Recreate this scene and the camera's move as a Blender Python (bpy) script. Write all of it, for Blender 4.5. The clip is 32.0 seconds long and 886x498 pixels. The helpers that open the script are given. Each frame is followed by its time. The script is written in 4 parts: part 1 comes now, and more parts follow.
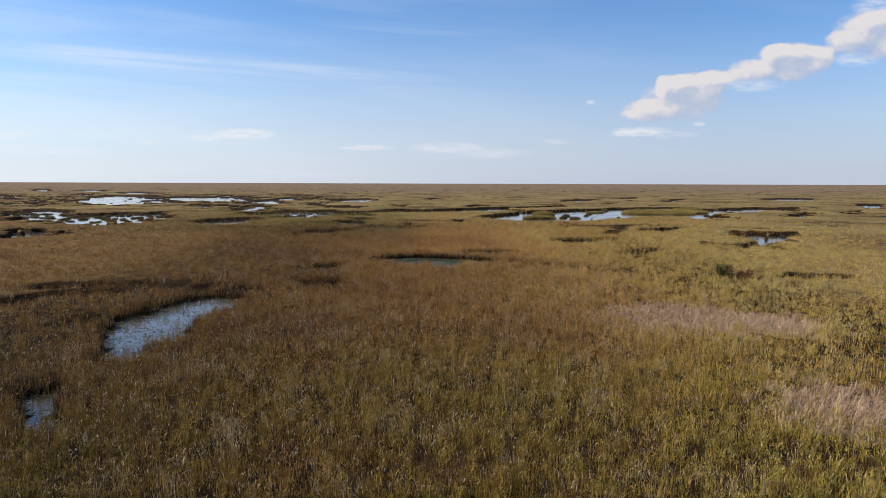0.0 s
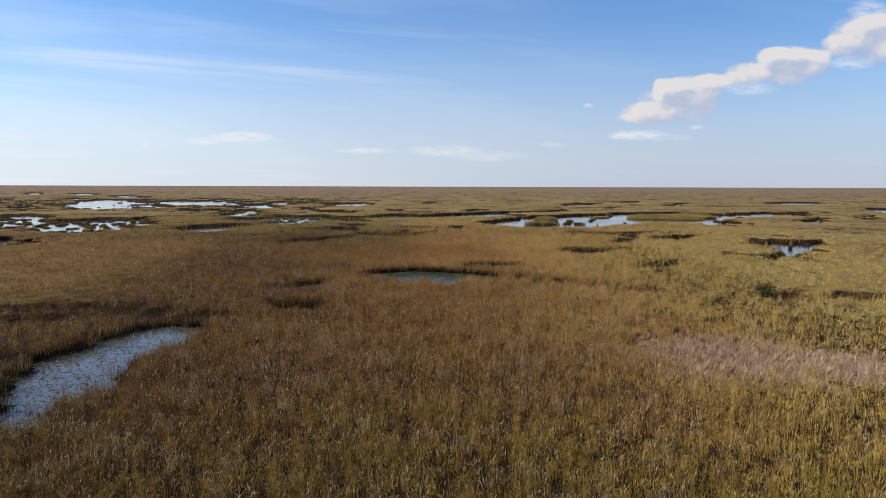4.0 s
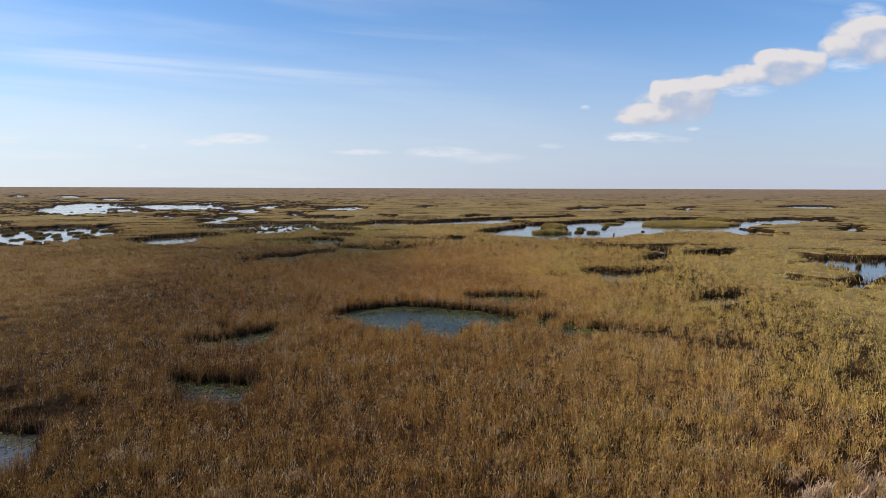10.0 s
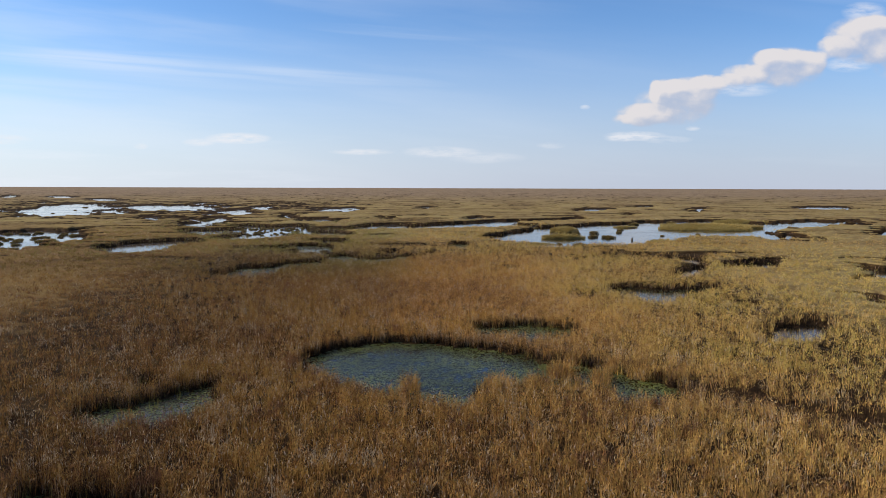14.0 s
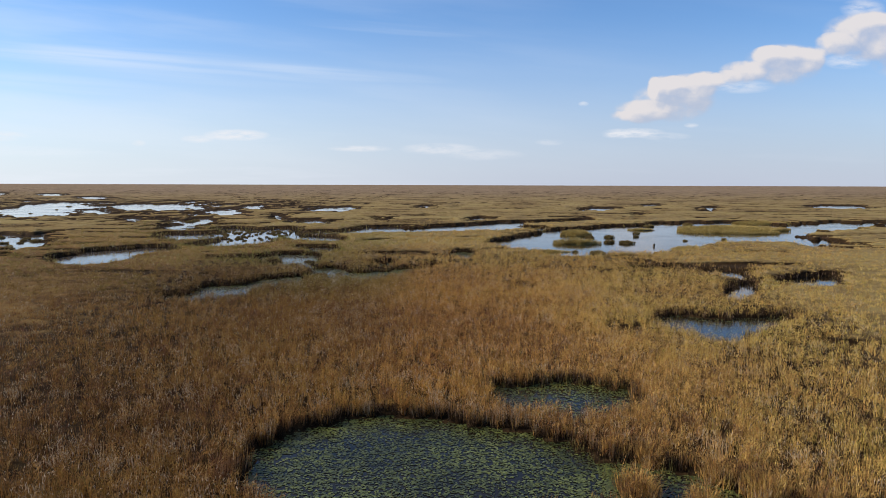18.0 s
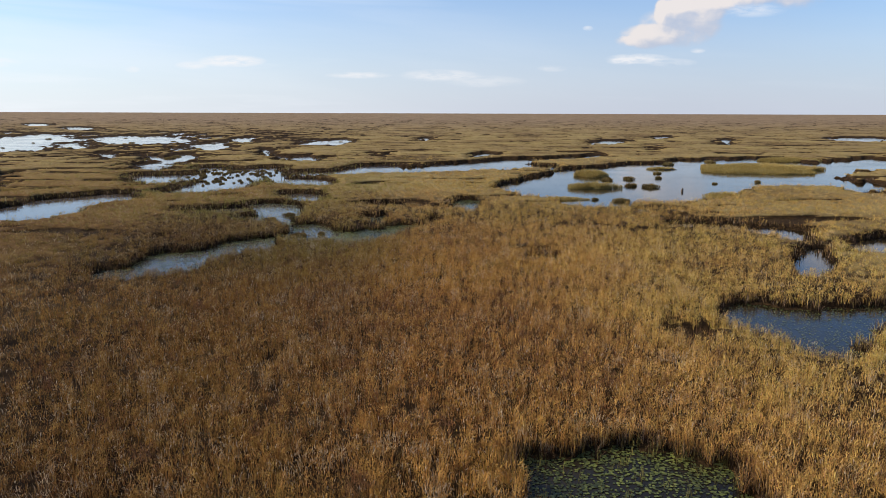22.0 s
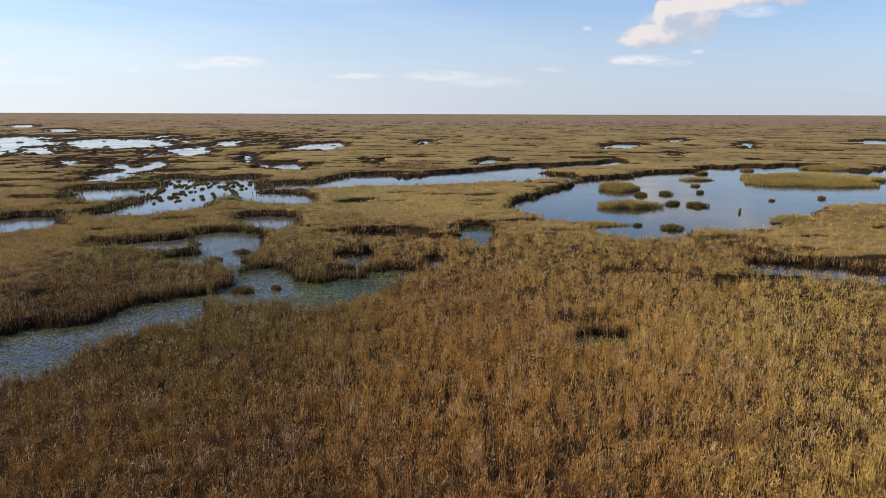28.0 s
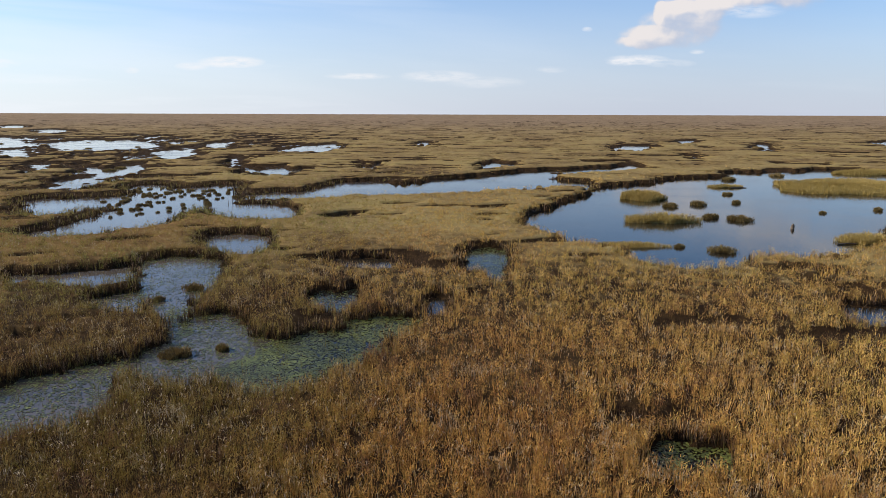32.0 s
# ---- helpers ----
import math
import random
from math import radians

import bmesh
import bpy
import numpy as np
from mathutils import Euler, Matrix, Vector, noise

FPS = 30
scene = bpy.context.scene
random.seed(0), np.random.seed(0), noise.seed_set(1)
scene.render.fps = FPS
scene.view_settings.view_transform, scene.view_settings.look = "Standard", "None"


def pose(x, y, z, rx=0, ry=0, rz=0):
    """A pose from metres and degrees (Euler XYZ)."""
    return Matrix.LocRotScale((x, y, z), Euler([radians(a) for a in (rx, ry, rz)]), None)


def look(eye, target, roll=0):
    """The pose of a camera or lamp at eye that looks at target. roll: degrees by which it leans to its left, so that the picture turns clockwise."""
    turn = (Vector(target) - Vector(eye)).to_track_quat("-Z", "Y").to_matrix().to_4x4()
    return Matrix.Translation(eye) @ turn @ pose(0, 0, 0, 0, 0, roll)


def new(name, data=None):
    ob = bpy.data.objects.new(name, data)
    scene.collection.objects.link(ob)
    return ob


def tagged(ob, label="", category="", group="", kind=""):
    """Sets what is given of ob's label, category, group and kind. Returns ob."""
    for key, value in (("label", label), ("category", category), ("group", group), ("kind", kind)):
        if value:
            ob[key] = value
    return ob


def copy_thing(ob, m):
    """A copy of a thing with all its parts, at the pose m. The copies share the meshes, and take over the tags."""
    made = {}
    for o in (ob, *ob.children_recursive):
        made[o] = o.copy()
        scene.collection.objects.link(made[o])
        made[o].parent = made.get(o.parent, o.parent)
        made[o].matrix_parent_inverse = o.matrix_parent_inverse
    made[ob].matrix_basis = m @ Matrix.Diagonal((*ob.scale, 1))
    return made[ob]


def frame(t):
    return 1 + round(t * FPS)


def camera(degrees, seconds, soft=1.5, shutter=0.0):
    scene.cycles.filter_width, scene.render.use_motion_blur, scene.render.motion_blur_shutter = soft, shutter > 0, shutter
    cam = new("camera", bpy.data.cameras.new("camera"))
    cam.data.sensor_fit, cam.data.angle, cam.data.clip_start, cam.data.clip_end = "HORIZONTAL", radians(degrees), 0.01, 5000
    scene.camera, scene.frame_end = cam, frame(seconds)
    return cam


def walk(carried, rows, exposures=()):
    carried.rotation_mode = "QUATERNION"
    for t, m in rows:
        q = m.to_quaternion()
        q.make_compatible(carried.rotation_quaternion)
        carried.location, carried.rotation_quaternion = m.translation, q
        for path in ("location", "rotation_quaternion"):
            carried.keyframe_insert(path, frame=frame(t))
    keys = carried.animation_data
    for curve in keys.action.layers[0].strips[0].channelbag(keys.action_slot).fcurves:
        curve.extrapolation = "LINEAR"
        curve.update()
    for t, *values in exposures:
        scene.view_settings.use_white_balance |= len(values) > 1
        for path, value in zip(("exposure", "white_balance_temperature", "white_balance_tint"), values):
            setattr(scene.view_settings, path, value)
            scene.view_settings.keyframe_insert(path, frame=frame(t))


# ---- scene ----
# ---------- camera ----------
cam = camera(66, 32.0, soft=0.7)
PATH = [
    (0, pose(-0.00, -0.00, 16.94, 84.42, -0.18, 0.43)),
    (1, pose(-0.04, 2.97, 17.03, 84.46, -0.18, 0.40)),
    (2, pose(-0.07, 6.57, 17.10, 84.54, -0.18, 0.35)),
    (3, pose(-0.13, 10.91, 17.14, 84.61, -0.18, 0.30)),
    (4, pose(-0.19, 15.74, 17.39, 84.67, -0.18, 0.24)),
    (5, pose(-0.23, 20.93, 17.65, 84.71, -0.18, 0.18)),
    (6, pose(-0.25, 26.15, 17.69, 84.73, -0.18, 0.12)),
    (7, pose(-0.24, 31.47, 18.05, 84.75, -0.18, 0.07)),
    (8, pose(-0.27, 36.96, 18.26, 84.77, -0.18, 0.04)),
    (9, pose(-0.35, 42.60, 18.39, 84.79, -0.18, 0.03)),
    (10, pose(-0.45, 48.51, 18.50, 84.79, -0.18, 0.01)),
    (11, pose(-0.59, 54.36, 18.48, 84.79, -0.18, 0.01)),
    (12, pose(-0.69, 60.47, 18.46, 84.79, -0.18, 0.01)),
    (13, pose(-0.80, 66.54, 18.49, 84.79, -0.18, 0.00)),
    (14, pose(-1.00, 72.44, 18.65, 84.78, -0.18, -0.01)),
    (15, pose(-1.25, 78.19, 18.96, 84.77, -0.18, -0.04)),
    (16, pose(-1.54, 84.00, 19.19, 84.75, -0.18, -0.07)),
    (17, pose(-1.76, 90.12, 19.48, 84.75, -0.18, -0.11)),
    (17.5, pose(-1.83, 93.25, 19.63, 84.75, -0.18, -0.12)),
    (17.8, pose(-1.87, 95.14, 19.71, 84.68, -0.18, -0.13)),
    (18, pose(-1.90, 96.39, 19.77, 84.51, -0.18, -0.14)),
    (18.1, pose(-1.91, 97.00, 19.83, 83.67, -0.18, -0.14)),
    (18.2, pose(-1.92, 97.61, 19.88, 82.40, -0.18, -0.14)),
    (18.3, pose(-1.93, 98.23, 19.94, 81.06, -0.18, -0.14)),
    (18.4, pose(-1.94, 98.84, 19.99, 80.32, -0.18, -0.14)),
    (18.5, pose(-1.95, 99.45, 20.05, 80.18, -0.18, -0.14)),
    (18.7, pose(-1.97, 100.68, 20.16, 80.13, -0.18, -0.14)),
    (19, pose(-2.00, 102.51, 20.32, 80.13, -0.18, -0.14)),
    (20, pose(-2.06, 108.65, 20.94, 80.11, -0.18, -0.13)),
    (20.2, pose(-2.06, 109.87, 21.04, 80.09, -0.18, -0.13)),
    (20.4, pose(-2.07, 111.09, 21.15, 79.86, -0.18, -0.13)),
    (20.6, pose(-2.07, 112.31, 21.25, 79.58, -0.18, -0.13)),
    (20.8, pose(-2.07, 113.53, 21.36, 79.26, -0.18, -0.12)),
    (21, pose(-2.08, 114.75, 21.46, 78.94, -0.18, -0.12)),
    (21.3, pose(-2.09, 116.54, 21.62, 78.67, -0.18, -0.12)),
    (21.6, pose(-2.11, 118.33, 21.77, 78.58, -0.18, -0.11)),
    (22, pose(-2.12, 120.71, 21.98, 78.59, -0.18, -0.11)),
    (23, pose(-2.20, 126.82, 22.04, 78.60, -0.18, -0.10)),
    (24, pose(-2.30, 132.97, 22.05, 78.61, -0.18, -0.10)),
    (25, pose(-2.39, 139.07, 22.17, 78.62, -0.18, -0.10)),
    (26, pose(-2.48, 145.18, 22.17, 78.63, -0.18, -0.11)),
    (27, pose(-2.58, 151.31, 22.24, 78.63, -0.18, -0.12)),
    (28, pose(-2.70, 157.39, 22.36, 78.64, -0.18, -0.14)),
    (29, pose(-2.83, 163.32, 22.03, 78.65, -0.18, -0.15)),
    (30, pose(-2.98, 169.19, 22.06, 78.65, -0.18, -0.16)),
    (31, pose(-3.10, 174.96, 22.13, 78.66, -0.18, -0.16)),
    (32, pose(-3.18, 180.67, 22.14, 78.67, -0.18, -0.16)),
]
walk(cam, PATH, exposures=[(0, 0.18, 6640, 10), (17.6, 0.18, 6640, 10), (19, 0.28, 6790, 10), (22, 0.3, 6860, 10), (32, 0.3, 6840, 10)])

# ---------- world and sun ----------
SUN_ELEVATION = radians(29)
SUN_AZIMUTH = radians(-84)          # clockwise from +y, so the sun stands on the left


def nd(nt, kind):
    return nt.nodes.new(kind)


def put(nt, socket, value):
    if isinstance(value, bpy.types.NodeSocket):
        nt.links.new(value, socket)
    else:
        socket.default_value = value


def calc(nt, op, *args):
    n = nd(nt, "ShaderNodeMath")
    n.operation = op
    for k, a in enumerate(args):
        put(nt, n.inputs[k], a)
    return n.outputs[0]


def ramp01(nt, value, lo, hi, a=0.0, b=1.0):
    n = nd(nt, "ShaderNodeMapRange")
    n.interpolation_type = "SMOOTHSTEP"
    for k, v in enumerate((value, lo, hi, a, b)):
        put(nt, n.inputs[k], v)
    return n.outputs[0]


def vec(nt, x, y, z=0.0):
    n = nd(nt, "ShaderNodeCombineXYZ")
    for k, v in enumerate((x, y, z)):
        put(nt, n.inputs[k], v)
    return n.outputs[0]


def noise_tex(nt, vector, scale, detail=4.0, rough=0.55):
    n = nd(nt, "ShaderNodeTexNoise")
    put(nt, n.inputs["Vector"], vector)
    n.inputs["Scale"].default_value = scale
    n.inputs["Detail"].default_value = detail
    n.inputs["Roughness"].default_value = rough
    return n.outputs["Fac"]


def mix_col(nt, fac, a, b, mode="MIX"):
    n = nd(nt, "ShaderNodeMix")
    n.data_type, n.blend_type = "RGBA", mode
    put(nt, n.inputs[0], fac)
    put(nt, n.inputs[6], a)
    put(nt, n.inputs[7], b)
    return n.outputs[2]


world = bpy.data.worlds.new("world")
scene.world = world
world.use_nodes = True
wt = world.node_tree
wt.nodes.clear()
sky = nd(wt, "ShaderNodeTexSky")
sky.sky_type, sky.sun_disc = "NISHITA", False
sky.sun_elevation, sky.sun_rotation = SUN_ELEVATION, SUN_AZIMUTH
sky.altitude, sky.air_density, sky.dust_density, sky.ozone_density = 0.0, 1.0, 0.35, 3.0
direction = nd(wt, "ShaderNodeTexCoord").outputs["Generated"]
split = nd(wt, "ShaderNodeSeparateXYZ")
wt.links.new(direction, split.inputs[0])
ahead = calc(wt, "MAXIMUM", split.outputs[1], 0.08)
su = calc(wt, "DIVIDE", split.outputs[0], ahead)
sv = calc(wt, "DIVIDE", split.outputs[2], ahead)

# heaped clouds low ahead: centre and half size of each puff, as slopes, and its thickness
PUFFS = [(0.603, 0.219, 0.052, 0.022, 1.00), (0.562, 0.204, 0.025, 0.011, 0.85), (0.616, 0.230, 0.029, 0.015, 0.90), (0.647, 0.212, 0.042, 0.029, 1.00),
         (0.493, 0.178, 0.051, 0.019, 1.00), (0.471, 0.187, 0.024, 0.010, 0.80), (0.521, 0.184, 0.029, 0.012, 0.80), (0.433, 0.164, 0.030, 0.011, 0.90),
         (0.362, 0.146, 0.041, 0.011, 1.00), (0.379, 0.153, 0.022, 0.008, 0.80), (0.325, 0.146, 0.022, 0.009, 0.90), (0.305, 0.142, 0.008, 0.011, 0.70),
         (0.410, 0.154, 0.020, 0.008, 0.70), (0.336, 0.124, 0.054, 0.018, 1.00), (0.290, 0.108, 0.036, 0.011, 1.00), (0.259, 0.099, 0.015, 0.005, 0.50)]
# thin soft clouds, in the same terms
WISPS = [(0.279, 0.074, 0.041, 0.006, 0.80), (0.256, 0.070, 0.020, 0.004, 0.70), (0.324, 0.069, 0.034, 0.005, 0.35), (0.362, 0.085, 0.010, 0.003, 0.50),
         (0.205, 0.115, 0.007, 0.003, 0.60), (0.601, 0.250, 0.029, 0.012, 0.60), (0.582, 0.176, 0.030, 0.009, 0.60), (0.430, 0.140, 0.045, 0.008, 0.50),
         (-0.297, 0.069, 0.042, 0.007, 1.00), (-0.354, 0.063, 0.022, 0.005, 0.55), (-0.439, 0.057, 0.010, 0.004, 0.50), (-0.118, 0.050, 0.042, 0.004, 0.65),
         (-0.003, 0.050, 0.051, 0.007, 0.60), (0.063, 0.042, 0.051, 0.007, 0.35), (0.157, 0.060, 0.019, 0.004, 0.40), (-0.636, 0.066, 0.037, 0.006, 0.60)]
# faint high bands, which sink towards the right
BANDS = [(-0.60, 0.146, 0.22, 0.014, 0.75), (-0.36, 0.140, 0.24, 0.020, 0.60), (-0.14, 0.147, 0.14, 0.008, 0.50), (-0.07, 0.215, 0.13, 0.007, 0.45),
         (-0.50, 0.062, 0.15, 0.006, 0.60), (-0.62, 0.103, 0.24, 0.012, 0.45), (-0.45, 0.185, 0.26, 0.010, 0.25), (0.62, 0.31, 0.20, 0.010, 0.30)]


def lobes(u, v, table, foot=1.0):
    """Sum of round lobes, each falling from its thickness at the centre to 0 at its rim; foot: how much further they reach down."""
    total = None
    for pu, pv, ru, rv, thick in table:
        a = calc(wt, "DIVIDE", calc(wt, "SUBTRACT", u, pu), ru * 1.2)
        b = calc(wt, "DIVIDE", calc(wt, "SUBTRACT", v, pv), rv * 1.3)
        if foot != 1.0:
            b = calc(wt, "MAXIMUM", b, calc(wt, "DIVIDE", b, -foot))
        r = calc(wt, "ADD", calc(wt, "MULTIPLY", a, a), calc(wt, "MULTIPLY", b, b))
        d = calc(wt, "MULTIPLY", calc(wt, "MAXIMUM", calc(wt, "SUBTRACT", 1.0, r), 0.0), thick)
        total = d if total is None else calc(wt, "ADD", total, d)
    return total


def heap(du, dv):
    u, v = calc(wt, "ADD", su, du), calc(wt, "ADD", sv, dv)
    best = lobes(u, v, PUFFS, 1.6)
    lump = noise_tex(wt, vec(wt, u, calc(wt, "MULTIPLY", v, 1.25)), 30.0, 5.0, 0.5)
    body = calc(wt, "MINIMUM", best, 1.1)
    return calc(wt, "ADD", body, calc(wt, "MULTIPLY", calc(wt, "SUBTRACT", lump, 0.5), calc(wt, "MULTIPLY", 1.7, ramp01(wt, best, 0.0, 0.45))))


dens, dens_sun = heap(0.0, 0.0), heap(-0.012, 0.016)
cloud = ramp01(wt, dens, 0.0, 0.75)
lit = ramp01(wt, calc(wt, "SUBTRACT", dens, dens_sun), -0.75, 0.85)
cloud_col = mix_col(wt, lit, (4.9, 5.3, 6.6, 1), (7.8, 7.6, 7.9, 1))

# thin high streaks and the low veil
streak = noise_tex(wt, vec(wt, calc(wt, "MULTIPLY", su, 1.1),
                           calc(wt, "ADD", calc(wt, "MULTIPLY", sv, 9.0), calc(wt, "MULTIPLY", su, 0.9))), 1.6, 5.0, 0.5)
left_side = ramp01(wt, su, 0.45, -0.75, 0.15, 1.0)
streak = calc(wt, "MULTIPLY", ramp01(wt, streak, 0.42, 0.68), calc(wt, "MULTIPLY", left_side, 0.42))
low = noise_tex(wt, vec(wt, calc(wt, "MULTIPLY", su, 3.0), calc(wt, "MULTIPLY", sv, 30.0)), 1.3, 5.0, 0.55)
low = calc(wt, "MULTIPLY", ramp01(wt, low, 0.5, 0.72), calc(wt, "MULTIPLY", ramp01(wt, sv, 0.13, 0.05), calc(wt, "MULTIPLY", left_side, 0.6)))
veil = ramp01(wt, sv, 0.26, -0.02, 0.02, 0.85)
tone = mix_col(wt, ramp01(wt, split.outputs[2], 0.26, 0.62), (0.94, 1.27, 1.66, 1), (0.90, 0.98, 1.10, 1))
clear = mix_col(wt, 1.0, sky.outputs[0], tone, "MULTIPLY")
base = mix_col(wt, veil, clear, mix_col(wt, left_side, (4.9, 5.4, 7.1, 1), (7.9, 8.6, 9.8, 1)))
band = lobes(su, calc(wt, "ADD", sv, calc(wt, "MULTIPLY", su, 0.07)), BANDS)
comb = noise_tex(wt, vec(wt, calc(wt, "MULTIPLY", su, 2.0), calc(wt, "ADD", calc(wt, "MULTIPLY", sv, 60.0), calc(wt, "MULTIPLY", su, 4.2))), 1.5, 4.0, 0.5)
band = calc(wt, "MULTIPLY", band, ramp01(wt, comb, 0.25, 0.72, 0.05, 0.42))
base = mix_col(wt, calc(wt, "MAXIMUM", calc(wt, "MAXIMUM", calc(wt, "MULTIPLY", streak, 0.6), band), calc(wt, "MULTIPLY", low, 0.5)), base, (8.6, 9.2, 10.2, 1))
torn = noise_tex(wt, vec(wt, su, calc(wt, "MULTIPLY", sv, 4.0)), 26.0, 6.0, 0.6)
wisp = calc(wt, "MULTIPLY", lobes(su, sv, WISPS), ramp01(wt, torn, 0.26, 0.66))
base = mix_col(wt, calc(wt, "MINIMUM", wisp, 0.7), base, (8.9, 9.0, 9.5, 1))
base = mix_col(wt, calc(wt, "MULTIPLY", cloud, calc(wt, "ADD", 0.66, calc(wt, "MULTIPLY", lit, 0.32))), base, cloud_col)
bg = nd(wt, "ShaderNodeBackground")
wt.links.new(base, bg.inputs[0])
bg.inputs[1].default_value = 0.086
wt.links.new(bg.outputs[0], nd(wt, "ShaderNodeOutputWorld").inputs[0])

sun = new("sun", bpy.data.lights.new("sun", "SUN"))
sun.data.energy, sun.data.angle, sun.data.color = 5.0, radians(0.53), (1.0, 0.88, 0.70)
to_sun = Vector((math.sin(SUN_AZIMUTH) * math.cos(SUN_ELEVATION), math.cos(SUN_AZIMUTH) * math.cos(SUN_ELEVATION), math.sin(SUN_ELEVATION)))
sun.matrix_world = look(to_sun * 100, (0, 0, 0))


# ---------- materials ----------
def material(name):
    m = bpy.data.materials.new(name)
    m.use_nodes = True
    nt = m.node_tree
    nt.nodes.clear()
    return m, nt, nd(nt, "ShaderNodeOutputMaterial")


def colours(nt, fac, stops):
    n = nd(nt, "ShaderNodeValToRGB")
    put(nt, n.inputs[0], fac)
    el = n.color_ramp.elements
    while len(el) < len(stops):
        el.new(0.5)
    for e, (p, c) in zip(el, stops):
        e.position, e.color = p, (*c, 1)
    return n.outputs[0]


def leaf_material(name, stops, patch=0.4, gloss=0.1, through_light=0.26, patch_scale=0.03, rough=0.62, stands=False):
    """Thin leaves: each blade takes its own colour, shifted by broad patches of the marsh."""
    m, nt, out = material(name)
    geo = nd(nt, "ShaderNodeNewGeometry")
    own = geo.outputs["Random Per Island"]
    broad = noise_tex(nt, geo.outputs["Position"], patch_scale, 3.0, 0.6)
    fine = noise_tex(nt, geo.outputs["Position"], 1.1, 3.0, 0.75)
    at = nd(nt, "ShaderNodeSeparateXYZ")
    nt.links.new(geo.outputs["Position"], at.inputs[0])
    # greener stands to the east, round the lakes and in the first beds
    zone = calc(nt, "ADD", ramp01(nt, at.outputs[0], 5.0, 60.0), ramp01(nt, at.outputs[1], 230.0, 300.0, 0.0, 0.8))
    zone = calc(nt, "ADD", zone, ramp01(nt, at.outputs[1], 75.0, 40.0, 0.0, 0.7))
    f = calc(nt, "ADD", calc(nt, "MULTIPLY", own, 0.52), calc(nt, "MULTIPLY", ramp01(nt, broad, 0.33, 0.67), patch * 0.6))
    f = calc(nt, "ADD", f, calc(nt, "MULTIPLY", calc(nt, "MINIMUM", zone, 1.0), 0.55 * patch))
    f = calc(nt, "ADD", f, calc(nt, "MULTIPLY", calc(nt, "SUBTRACT", fine, 0.51), 0.8))
    col = colours(nt, f, stops)
    if stands:
        # rusty stands in the west, straw-pale ones in the east, short dark green ones first
        # west darkened, east brightened: paints in the reeds' shaded and sunlit sides
        hue_and_light = mix_col(nt, ramp01(nt, at.outputs[0], -30.0, 2.0), (0.80, 0.73, 0.57, 1), (1.17, 1.09, 0.87, 1))
        hue_and_light = mix_col(nt, ramp01(nt, at.outputs[0], 0.0, 32.0), hue_and_light, (1.60, 1.62, 1.30, 1))
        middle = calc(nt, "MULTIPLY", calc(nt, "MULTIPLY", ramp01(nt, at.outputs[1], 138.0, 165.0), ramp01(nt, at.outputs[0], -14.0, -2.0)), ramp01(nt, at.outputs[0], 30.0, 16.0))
        hue_and_light = mix_col(nt, middle, hue_and_light, mix_col(nt, 1.0, hue_and_light, (1.16, 1.12, 1.10, 1), "MULTIPLY"))
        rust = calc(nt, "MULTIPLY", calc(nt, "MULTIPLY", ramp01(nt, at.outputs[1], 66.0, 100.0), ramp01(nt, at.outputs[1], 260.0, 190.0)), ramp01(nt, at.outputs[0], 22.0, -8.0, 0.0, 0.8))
        hue_and_light = mix_col(nt, calc(nt, "MULTIPLY", rust, ramp01(nt, broad, 0.36, 0.60, 0.35, 1.0)), hue_and_light, mix_col(nt, 1.0, hue_and_light, (1.05, 0.95, 0.82, 1), "MULTIPLY"))
        # early western beds taken a little darker again
        brown = calc(nt, "MULTIPLY", ramp01(nt, at.outputs[1], 140.0, 112.0), ramp01(nt, at.outputs[0], 20.0, 2.0))
        hue_and_light = mix_col(nt, brown, hue_and_light, mix_col(nt, 1.0, hue_and_light, (0.86, 0.85, 0.82, 1), "MULTIPLY"))
        first = calc(nt, "MULTIPLY", ramp01(nt, at.outputs[1], 88.0, 46.0), ramp01(nt, broad, 0.30, 0.52, 0.45, 1.0))
        hue_and_light = mix_col(nt, first, hue_and_light, mix_col(nt, 1.0, hue_and_light, (0.82, 0.89, 0.68, 1), "MULTIPLY"))
        olive = calc(nt, "MULTIPLY", calc(nt, "MULTIPLY", ramp01(nt, at.outputs[1], 196.0, 216.0), ramp01(nt, at.outputs[0], -4.0, -22.0)), ramp01(nt, broad, 0.40, 0.58, 0.5, 1.0))
        # same painted west-to-east brightening round the lakes
        dry = mix_col(nt, ramp01(nt, at.outputs[0], -45.0, 0.0), (1.06, 1.08, 0.88, 1), (1.50, 1.43, 1.18, 1))
        hue_and_light = mix_col(nt, ramp01(nt, at.outputs[1], 222.0, 262.0), hue_and_light, dry)
        hue_and_light = mix_col(nt, olive, hue_and_light, mix_col(nt, 1.0, hue_and_light, (0.70, 0.84, 0.78, 1), "MULTIPLY"))
        col = mix_col(nt, 1.0, col, hue_and_light, "MULTIPLY")
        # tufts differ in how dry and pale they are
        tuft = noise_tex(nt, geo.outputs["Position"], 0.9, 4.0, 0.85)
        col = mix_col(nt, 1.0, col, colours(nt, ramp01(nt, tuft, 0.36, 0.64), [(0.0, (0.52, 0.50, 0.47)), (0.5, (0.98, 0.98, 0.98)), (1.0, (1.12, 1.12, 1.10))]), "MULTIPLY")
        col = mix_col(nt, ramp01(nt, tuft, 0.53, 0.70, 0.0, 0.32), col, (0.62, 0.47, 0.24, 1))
        # small stands gone dark red, and scattered bleached ones
        red = noise_tex(nt, geo.outputs["Position"], 0.33, 3.0, 0.65)
        col = mix_col(nt, ramp01(nt, red, 0.56, 0.66, 0.0, 0.7), col, (0.13, 0.058, 0.042, 1))
